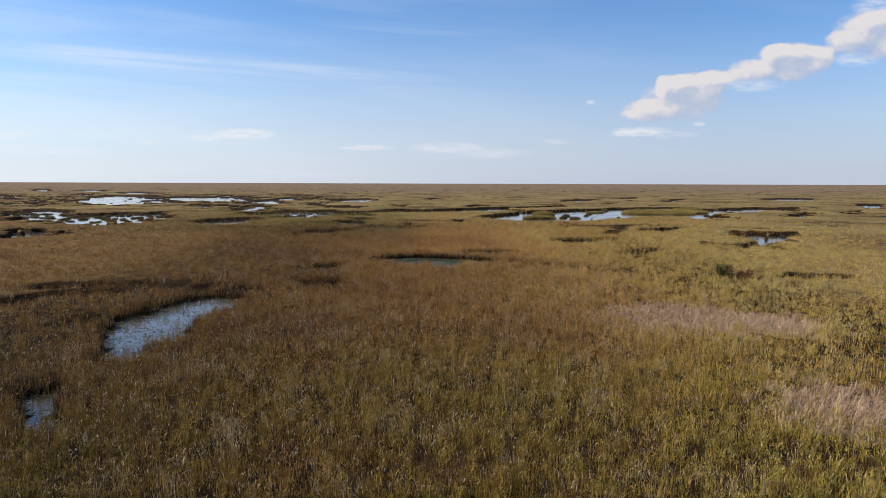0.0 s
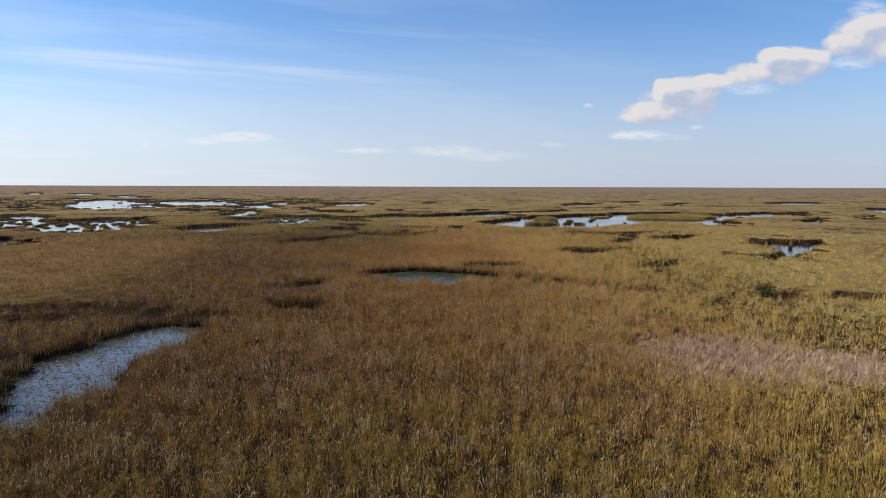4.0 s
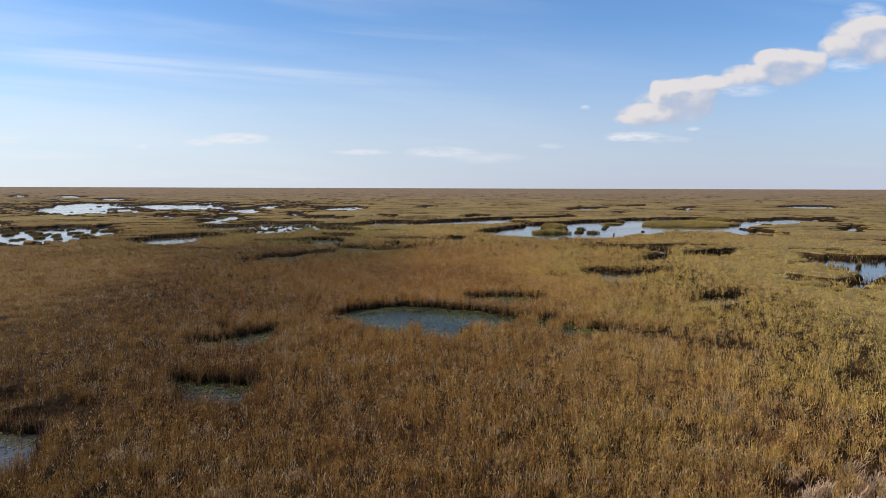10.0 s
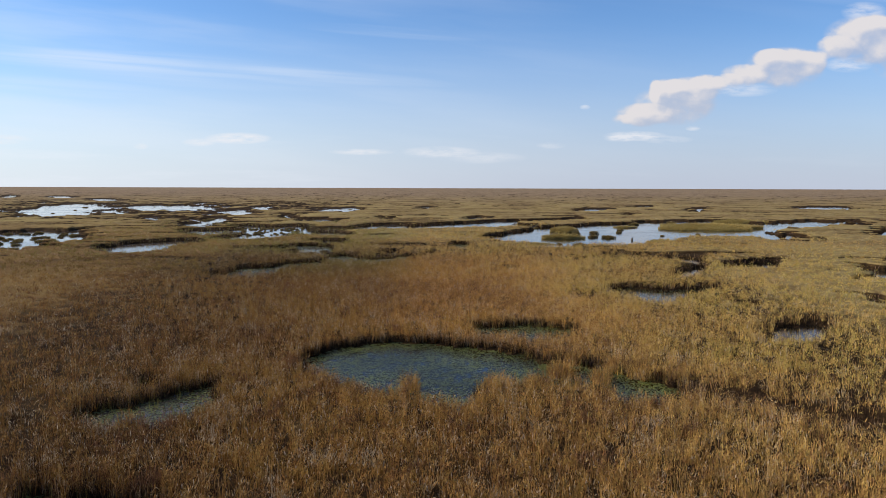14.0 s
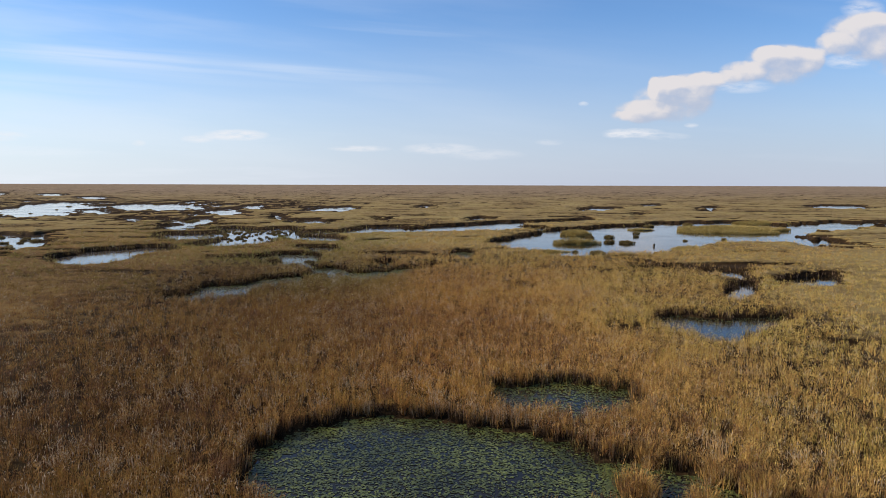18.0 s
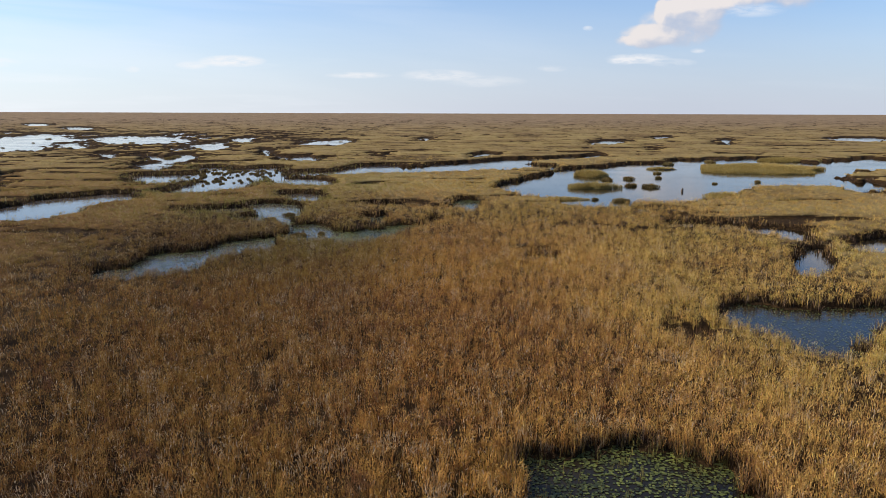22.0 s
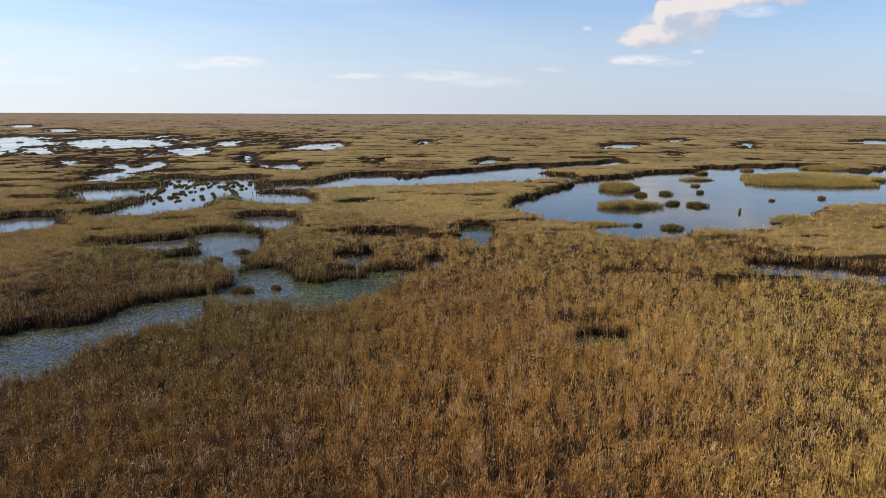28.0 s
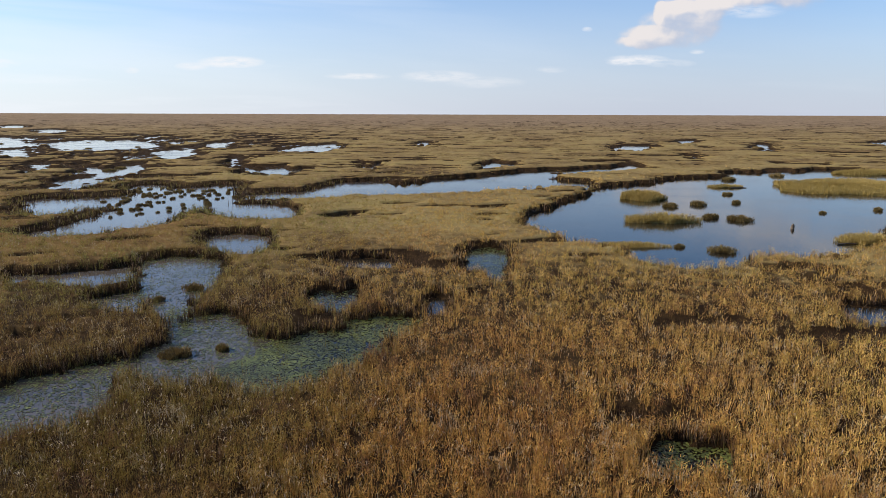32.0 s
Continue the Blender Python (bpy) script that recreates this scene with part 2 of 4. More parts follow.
        col = mix_col(nt, calc(nt, "MULTIPLY", ramp01(nt, red, 0.47, 0.37), ramp01(nt, own, 0.55, 0.75, 0.0, 0.8)), col, (0.50, 0.42, 0.32, 1))
    b = nd(nt, "ShaderNodeBsdfPrincipled")
    nt.links.new(col, b.inputs["Base Color"])
    b.inputs["Roughness"].default_value = rough
    b.inputs["Specular IOR Level"].default_value = gloss
    t = nd(nt, "ShaderNodeBsdfTranslucent")
    nt.links.new(col, t.inputs[0])
    mx = nd(nt, "ShaderNodeMixShader")
    mx.inputs[0].default_value = through_light
    nt.links.new(b.outputs[0], mx.inputs[1])
    nt.links.new(t.outputs[0], mx.inputs[2])
    nt.links.new(mx.outputs[0], out.inputs[0])
    return m


def solid_material(name, stops, scale, rough=0.85, bump=0.3, bump_scale=8.0, spec=0.3):
    m, nt, out = material(name)
    geo = nd(nt, "ShaderNodeNewGeometry")
    a = noise_tex(nt, geo.outputs["Position"], scale, 6.0, 0.62)
    b2 = noise_tex(nt, geo.outputs["Position"], scale * 9.0, 5.0, 0.65)
    f = calc(nt, "ADD", calc(nt, "MULTIPLY", a, 0.6), calc(nt, "MULTIPLY", b2, 0.4))
    b = nd(nt, "ShaderNodeBsdfPrincipled")
    nt.links.new(colours(nt, ramp01(nt, f, 0.3, 0.7), stops), b.inputs["Base Color"])
    b.inputs["Roughness"].default_value = rough
    b.inputs["Specular IOR Level"].default_value = spec
    bp = nd(nt, "ShaderNodeBump")
    bp.inputs["Strength"].default_value = bump
    bp.inputs["Distance"].default_value = 0.2
    put(nt, bp.inputs["Height"], noise_tex(nt, geo.outputs["Position"], bump_scale, 5.0, 0.7))
    nt.links.new(bp.outputs[0], b.inputs["Normal"])
    nt.links.new(b.outputs[0], out.inputs[0])
    return m


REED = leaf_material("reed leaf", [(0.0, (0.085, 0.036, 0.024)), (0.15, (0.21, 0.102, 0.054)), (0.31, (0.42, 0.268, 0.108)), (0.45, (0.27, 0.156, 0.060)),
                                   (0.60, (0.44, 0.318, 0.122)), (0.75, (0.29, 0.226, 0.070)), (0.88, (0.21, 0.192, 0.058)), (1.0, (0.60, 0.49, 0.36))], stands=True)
# dead stalk brown taken near black, with bank-foot shade in the colour
DARK = leaf_material("shaded reed foot", [(0.0, (0.014, 0.009, 0.006)), (0.5, (0.040, 0.025, 0.015)), (1.0, (0.12, 0.078, 0.048))], 0.2)
EDGE = leaf_material("old reed stalk", [(0.0, (0.07, 0.04, 0.028)), (0.4, (0.25, 0.16, 0.10)), (0.8, (0.46, 0.34, 0.24)), (1.0, (0.60, 0.48, 0.38))], 0.2)
FLAT = leaf_material("flattened straw", [(0.0, (0.12, 0.065, 0.036)), (0.3, (0.48, 0.335, 0.225)), (1.0, (0.80, 0.65, 0.50))], 0.2)
CURL = leaf_material("curled dead leaf", [(0.0, (0.30, 0.22, 0.14)), (0.4, (0.48, 0.38, 0.27)), (1.0, (0.70, 0.60, 0.48))], 0.2)
SEDGE = leaf_material("tussock sedge", [(0.0, (0.05, 0.035, 0.018)), (0.4, (0.14, 0.095, 0.04)), (0.7, (0.20, 0.155, 0.055)), (1.0, (0.36, 0.27, 0.14))])
BUSH = leaf_material("bush leaf", [(0.0, (0.02, 0.028, 0.010)), (0.6, (0.045, 0.055, 0.018)), (1.0, (0.075, 0.08, 0.03))], 0.2)
REDBUSH = leaf_material("red leaf", [(0.0, (0.08, 0.03, 0.02)), (0.6, (0.18, 0.06, 0.04)), (1.0, (0.22, 0.11, 0.05))], 0.2)
PAD = leaf_material("lily pad", [(0.0, (0.012, 0.015, 0.006)), (0.30, (0.050, 0.062, 0.020)), (0.52, (0.11, 0.130, 0.034)), (0.85, (0.21, 0.24, 0.062)), (1.0, (0.26, 0.24, 0.11))], 0.35, 0.38, 0.04, 0.12, 0.42)
MUD = solid_material("mud and old litter", [(0.0, (0.018, 0.012, 0.007)), (0.5, (0.045, 0.028, 0.013)), (1.0, (0.10, 0.062, 0.027))], 0.5, 0.9, 0.6, 4.0)


def thatch_material():
    """The matted lower layer of the reed beds: litter painted dark with shade at the foot, leaves above."""
    m, nt, out = material("reed thatch")
    geo = nd(nt, "ShaderNodeNewGeometry")
    pos = geo.outputs["Position"]
    z = nd(nt, "ShaderNodeSeparateXYZ")
    nt.links.new(pos, z.inputs[0])
    # near-black by height: bank-foot shade painted into the litter colour
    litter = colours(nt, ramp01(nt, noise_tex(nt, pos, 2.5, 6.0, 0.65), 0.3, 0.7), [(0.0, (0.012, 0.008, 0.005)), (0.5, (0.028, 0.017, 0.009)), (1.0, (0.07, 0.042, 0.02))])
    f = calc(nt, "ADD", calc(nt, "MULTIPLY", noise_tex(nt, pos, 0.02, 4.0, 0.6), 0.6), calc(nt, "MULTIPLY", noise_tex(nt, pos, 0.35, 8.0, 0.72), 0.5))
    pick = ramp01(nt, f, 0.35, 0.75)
    # dark middle layer, painting the shade in gaps between the reeds
    gap_shade = colours(nt, pick, [(0.0, (0.008, 0.005, 0.003)), (0.4, (0.032, 0.019, 0.010)), (0.75, (0.068, 0.043, 0.019)), (1.0, (0.12, 0.080, 0.038))])
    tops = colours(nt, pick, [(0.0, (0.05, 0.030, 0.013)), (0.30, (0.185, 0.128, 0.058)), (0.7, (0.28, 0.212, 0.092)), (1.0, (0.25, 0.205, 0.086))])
    # distant beds turn pinkish brown, a painted stand-in for haze
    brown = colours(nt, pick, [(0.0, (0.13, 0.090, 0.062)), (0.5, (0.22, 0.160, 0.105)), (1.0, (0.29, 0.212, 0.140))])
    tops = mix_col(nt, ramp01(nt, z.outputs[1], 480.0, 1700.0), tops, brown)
    # carries the reeds' painted western darkening into the thatch tops
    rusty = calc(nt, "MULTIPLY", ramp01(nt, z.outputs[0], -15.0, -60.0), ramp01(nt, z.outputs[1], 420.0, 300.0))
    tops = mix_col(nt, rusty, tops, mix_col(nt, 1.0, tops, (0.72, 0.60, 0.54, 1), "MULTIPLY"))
    tops = mix_col(nt, ramp01(nt, z.outputs[2], 1.0, 1.25), gap_shade, tops)
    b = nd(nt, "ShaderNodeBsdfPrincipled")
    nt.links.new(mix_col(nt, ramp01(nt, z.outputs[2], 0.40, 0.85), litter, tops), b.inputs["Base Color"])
    b.inputs["Roughness"].default_value = 0.95
    b.inputs["Specular IOR Level"].default_value = 0.05
    bp = nd(nt, "ShaderNodeBump")
    bp.inputs["Strength"].default_value = 0.8
    bp.inputs["Distance"].default_value = 0.5
    put(nt, bp.inputs["Height"], noise_tex(nt, pos, 1.6, 6.0, 0.75))
    nt.links.new(bp.outputs[0], b.inputs["Normal"])
    nt.links.new(b.outputs[0], out.inputs[0])
    return m


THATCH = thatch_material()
ISLE = leaf_material("lake reed", [(0.0, (0.07, 0.045, 0.018)), (0.3, (0.24, 0.175, 0.060)), (0.6, (0.42, 0.315, 0.115)), (0.85, (0.33, 0.265, 0.090)), (1.0, (0.56, 0.45, 0.26))])
LOW = leaf_material("low dead reed", [(0.0, (0.035, 0.020, 0.014)), (0.4, (0.11, 0.062, 0.036)), (0.8, (0.20, 0.125, 0.072)), (1.0, (0.36, 0.26, 0.17))], 0.2)
WOOD = solid_material("weathered wood", [(0.0, (0.05, 0.04, 0.03)), (0.5, (0.12, 0.09, 0.07)), (1.0, (0.22, 0.18, 0.14))], 3.0, 0.85, 0.5, 20.0)


def water_material():
    m, nt, out = material("still water")
    geo = nd(nt, "ShaderNodeNewGeometry")
    b = nd(nt, "ShaderNodeBsdfPrincipled")
    f = noise_tex(nt, geo.outputs["Position"], 0.08, 4.0, 0.6)
    clear = colours(nt, f, [(0.3, (0.006, 0.005, 0.003)), (0.7, (0.026, 0.022, 0.015))])
    sky_grey = colours(nt, f, [(0.3, (0.060, 0.053, 0.049)), (0.7, (0.105, 0.092, 0.086))])
    at = nd(nt, "ShaderNodeSeparateXYZ")
    nt.links.new(geo.outputs["Position"], at.inputs[0])
    # western water painted pale grey, standing in for its reflection of whitish sky
    west = calc(nt, "MULTIPLY", ramp01(nt, at.outputs[0], -12.0, -26.0), ramp01(nt, noise_tex(nt, geo.outputs["Position"], 0.03, 2.0, 0.5), 0.3, 0.55, 0.6, 1.0))
    nt.links.new(mix_col(nt, west, clear, sky_grey), b.inputs["Base Color"])
    put(nt, b.inputs["Roughness"], ramp01(nt, noise_tex(nt, geo.outputs["Position"], 0.05, 3.0, 0.6), 0.35, 0.7, 0.05, 0.13))
    b.inputs["IOR"].default_value = 1.333
    b.inputs["Specular IOR Level"].default_value = 0.38
    bp = nd(nt, "ShaderNodeBump")
    bp.inputs["Strength"].default_value = 0.17
    bp.inputs["Distance"].default_value = 0.05
    put(nt, bp.inputs["Height"], noise_tex(nt, geo.outputs["Position"], 2.2, 3.0, 0.5))
    nt.links.new(bp.outputs[0], b.inputs["Normal"])
    nt.links.new(b.outputs[0], out.inputs[0])
    return m


WATER = water_material()

# ---------- the plan: open water as overlapping oval basins (x, y, half width, half length) ----------
BASINS = {
    "start_pond": [(-34.8, 81.6, 5.8, 5.8), (-32.8, 91.3, 5.5, 5.5), (-32.5, 71.6, 5.1, 5.1), (-31.5, 64.5, 2.8, 2.8), (-34.1, 75.6, 5.2, 5.2), (-33.1, 93.6, 4.8, 4.8), (-33.1, 88, 5.7, 5.7), (-30.8, 61.5, 1.8, 1.8)],
    "start_pool": [(-31.2, 50.8, 2.2, 2.2), (-29, 47, 2, 2), (-27.4, 44.3, 1.7, 1.7), (-31.6, 52.3, 1.8, 1.8), (-30.3, 49.2, 2.1, 2.1), (-27.2, 42.4, 0.9, 0.9), (-28.3, 45.6, 1.9, 1.9), (-31.3, 53.6, 1, 1), (-29.5, 48, 2.1, 2.1)],
    "south_hollow": [(-20.6, 108, 3.6, 3.6), (-19.8, 106, 3.3, 3.3), (-23.8, 110, 1.8, 1.8), (-26.1, 113, 0.8, 0.8), (-24.8, 111, 1.2, 1.2), (-27, 115, 0.7, 0.7), (-22.1, 109, 2.8, 2.8), (-18.9, 106, 2.6, 2.6)],
    "west_hollow": [(-23.6, 127, 4.1, 4.1), (-26.9, 125, 3.2, 3.2), (-22.9, 132, 2.3, 2.3), (-28.4, 126, 2.3, 2.3), (-23.2, 130, 3.1, 3.1)],
    "lily_pond": [(-3.5, 141, 10.8, 10.8), (2.1, 141, 8.3, 8.3), (-5.7, 143, 10.2, 10.2), (-0.6, 131, 3.3, 3.3)],
    "lily_ditch": [(13.4, 137, 4.7, 4.7), (17.2, 133, 4.3, 4.3), (12, 141, 2.4, 2.4), (16.7, 131, 3.4, 3.4), (15.6, 135, 4.5, 4.5), (9.8, 135, 1.5, 1.5), (12.9, 139, 3.7, 3.7), (11, 143, 1.1, 1.1), (14.6, 129, 1.5, 1.5)],
    "little_lily_pond": [(10.6, 157, 5.7, 5.7), (7, 157, 4.8, 4.8), (5.3, 159, 3.1, 3.1), (14.9, 159, 1.8, 1.8)],
    "hollow_pool": [(12.6, 221, 2.8, 2.8), (14.4, 222, 1.6, 1.6), (11, 220, 1.7, 1.7), (15.4, 222, 0.9, 0.9), (12, 221, 2.2, 2.2)],
    "side_pool": [(43.8, 157, 4, 4), (47.2, 161, 3, 3), (40.4, 155, 2.5, 2.5), (38.2, 152, 1.5, 1.5), (49.5, 163, 1.7, 1.7), (45.8, 160, 3.6, 3.6), (42, 155, 3.5, 3.5), (44.2, 159, 3.4, 3.4)],
    "east_pond": [(34.8, 189, 7.8, 7.8), (44.1, 192, 4.4, 4.4), (34.1, 181, 3.5, 3.5), (48.1, 195, 2.5, 2.5), (33.7, 193, 4.8, 4.8)],
    "east_inlet": [(52.3, 218, 3.4, 3.4), (55.4, 224, 2.9, 2.9), (49.5, 213, 2.8, 2.8), (58, 228, 2.3, 2.3), (47.6, 210, 2.2, 2.2), (51.3, 216, 3.3, 3.3), (53.4, 220, 3.3, 3.3), (59.5, 230, 1.5, 1.5), (61, 231, 1.3, 1.3)],
    "east_channel": [(59.9, 245, 7, 7), (70.1, 230, 6.6, 6.6), (77, 237, 4.2, 4.2), (69.5, 226, 5.4, 5.4), (59, 236, 3.2, 3.2), (82, 241, 2.6, 2.6), (74, 234, 5.3, 5.3), (62.4, 225, 1.9, 1.9), (58.2, 249, 3.6, 3.6)],
    "east_ditch": [(49.7, 252, 5.8, 5.8), (46.4, 252, 5.5, 5.5), (55.2, 254, 2.3, 2.3), (43.5, 251, 3.4, 3.4), (51.6, 248, 2.9, 2.9), (44.5, 256, 2.6, 2.6), (52.1, 252, 4.4, 4.4)],
    "lily_channel": [(-24.4, 240, 7.1, 7.1), (-40.8, 219, 6, 6), (-33.4, 229, 5.4, 5.4), (-44.7, 211, 5.2, 5.2), (-27.5, 251, 3.2, 3.2), (-32.6, 236, 3.3, 3.3), (-41.2, 214, 6, 6), (-37.3, 225, 5, 5), (-35.3, 232, 4.6, 4.6), (-26, 247, 4.3, 4.3), (-43.5, 222, 4, 4)],
    "lily_arm": [(-13.9, 242, 6.2, 6.2), (-9.2, 249, 4.4, 4.4), (-17.4, 236, 5.1, 5.1)],
    "lily_neck": [(-40.5, 277, 6.3, 6.3), (-37.2, 268, 5.7, 5.7), (-35.4, 260, 3.6, 3.6), (-43.4, 280, 4.5, 4.5), (-34, 255, 2.8, 2.8), (-36, 264, 4.9, 4.9), (-39, 273, 5.9, 5.9), (-32.5, 253, 2, 2), (-41.3, 278, 6, 6)],
    "lily_throat": [(-32.5, 254, 1.2, 1.2), (-31.6, 252, 1.1, 1.1), (-30.6, 249, 1.1, 1.1), (-29.8, 247, 1.1, 1.1), (-29.1, 245, 1, 1), (-28.2, 243, 1, 1), (-32.9, 255, 1, 1), (-31.1, 250, 1.1, 1.1), (-30.2, 248, 1.1, 1.1)],
    "mid_ditch": [(-41.8, 259, 3.3, 3.3), (-40.9, 257, 3.1, 3.1), (-37.9, 255, 1.4, 1.4), (-41.2, 262, 1.3, 1.3), (-37.1, 254, 1, 1), (-39.8, 256, 2.6, 2.6), (-44, 259, 1.6, 1.6), (-41.1, 264, 0.6, 0.6)],
    "north_ditch": [(-50.6, 270, 5.9, 5.9), (-57.3, 269, 4, 4), (-48.3, 268, 4.5, 4.5), (-49, 275, 2.7, 2.7), (-61.4, 271, 1.6, 1.6)],
    "reed_pool": [(-38.6, 298, 5.9, 5.9), (-35, 289, 4.6, 4.6), (-37.4, 293, 5.7, 5.7), (-40, 300, 5.2, 5.2), (-33.6, 284, 2.1, 2.1)],
    "small_pool": [(-16.3, 261, 3.5, 3.5), (-15.7, 257, 3.1, 3.1), (-17, 262, 2.8, 2.8), (-15.2, 255, 1.9, 1.9), (-15.9, 259, 3.3, 3.3), (-14.6, 263, 1.6, 1.6)],
    "dark_pool": [(-13.8, 279, 4.5, 4.5), (-16.3, 280, 3.7, 3.7), (-11.1, 275, 2, 2), (-19.2, 283, 1.4, 1.4), (-17.1, 278, 2.7, 2.7), (-12.6, 277, 3.2, 3.2)],
    "bird_pool": [(3.7, 284, 4.1, 4.1), (3.3, 277, 3.8, 3.8), (4.4, 288, 3.8, 3.8), (4.4, 273, 2.4, 2.4), (4.6, 268, 1.5, 1.5), (3.7, 280, 3.8, 3.8), (4.4, 270, 1.7, 1.7), (5, 290, 2.6, 2.6)],
    "shore_gap": [(-3.6, 259, 2, 2), (-3.6, 256, 1.8, 1.8), (-4, 253, 1.5, 1.5), (-3.5, 254, 1.7, 1.7), (-3.6, 260, 1.7, 1.7), (-3.7, 257, 1.8, 1.8)],
    "far_west_pool": [(-89.4, 285, 13.1, 13.1), (-86.9, 262, 9.2, 9.2), (-91.9, 275, 11.1, 11.1), (-88.2, 296, 6.9, 6.9), (-84.4, 255, 5.2, 5.2), (-90.7, 270, 10.1, 10.1)],
    "tussock_lake": [(-73.9, 363, 15.3, 20.9), (-91, 345, 11.2, 15.2), (-88.9, 380, 6.4, 8.7), (-68.5, 382, 6.6, 9), (-63.9, 357, 8.7, 11.9), (-102, 350, 5.2, 7), (-88.5, 329, 4.4, 6), (-91.4, 385, 4.6, 6.3), (-84.7, 349, 10.4, 14.2)],
    "tussock_front": [(-67.6, 349, 14.3, 14.3), (-67.6, 314, 10.6, 10.6), (-69.3, 330, 9.9, 9.9), (-71.5, 305, 7.9, 7.9), (-71, 353, 11, 11), (-67.6, 344, 12.8, 12.8), (-68.1, 321, 9.9, 9.9)],
    "long_pool": [(-45.6, 334, 9.5, 10.6), (-40.6, 326, 6.8, 7.7), (-52.8, 341, 4.8, 5.4), (-37.4, 321, 3.8, 4.2), (-47.9, 337, 8.4, 9.4), (-43.6, 331, 8.8, 9.8)],
    "river": [(12.6, 395, 22.4, 23.1), (-21.7, 377, 19.4, 20), (28.2, 425, 13.2, 13.6), (-46.2, 362, 9.7, 10), (-3.8, 381, 18.3, 18.9), (17.8, 404, 19.8, 20.4), (34.9, 440, 6.6, 6.8), (-36.5, 363, 11.6, 12), (-27.6, 393, 9.7, 10), (40.1, 446, 5.3, 5.5)],
    "river_head": [(53.3, 443, 9.6, 12.9), (67.3, 454, 8.1, 10.9), (74, 462, 5.8, 7.8), (48.1, 438, 7.7, 10.3), (62.1, 449, 9.3, 12.4), (41.8, 427, 3.5, 4.6), (78.4, 469, 3.5, 4.6), (81, 474, 2.2, 3), (39.2, 421, 2, 2.7)],
    "big_lake": [(73.2, 362, 36.7, 36.7), (46.9, 316, 33.9, 33.9), (108, 399, 26.6, 26.6), (135, 426, 19.6, 19.6), (94.6, 388, 32, 32), (150, 440, 13.1, 13.1), (112, 427, 14.3, 14.3), (58.2, 338, 34.4, 34.4), (34.3, 283, 9.4, 9.4)],
    "lake_east": [(134, 402, 29.4, 29.4), (108, 351, 23.8, 23.8), (121, 377, 26.8, 26.8), (140, 423, 20.7, 20.7), (87.1, 328, 13.1, 13.1), (107, 332, 14.7, 14.7), (77.6, 315, 8.4, 8.4), (157, 409, 13.9, 13.9), (152, 443, 8.4, 8.4)],
    "river_mouth": [(39.2, 394, 5.1, 9.4), (38.1, 388, 4.7, 8.8), (39, 381, 2.7, 5), (33.3, 382, 1.3, 2.5), (39, 397, 4.4, 8.3), (42.6, 397, 2.5, 4.6), (39.2, 377, 1.3, 2.5), (35.2, 387, 2.5, 4.7)],
}
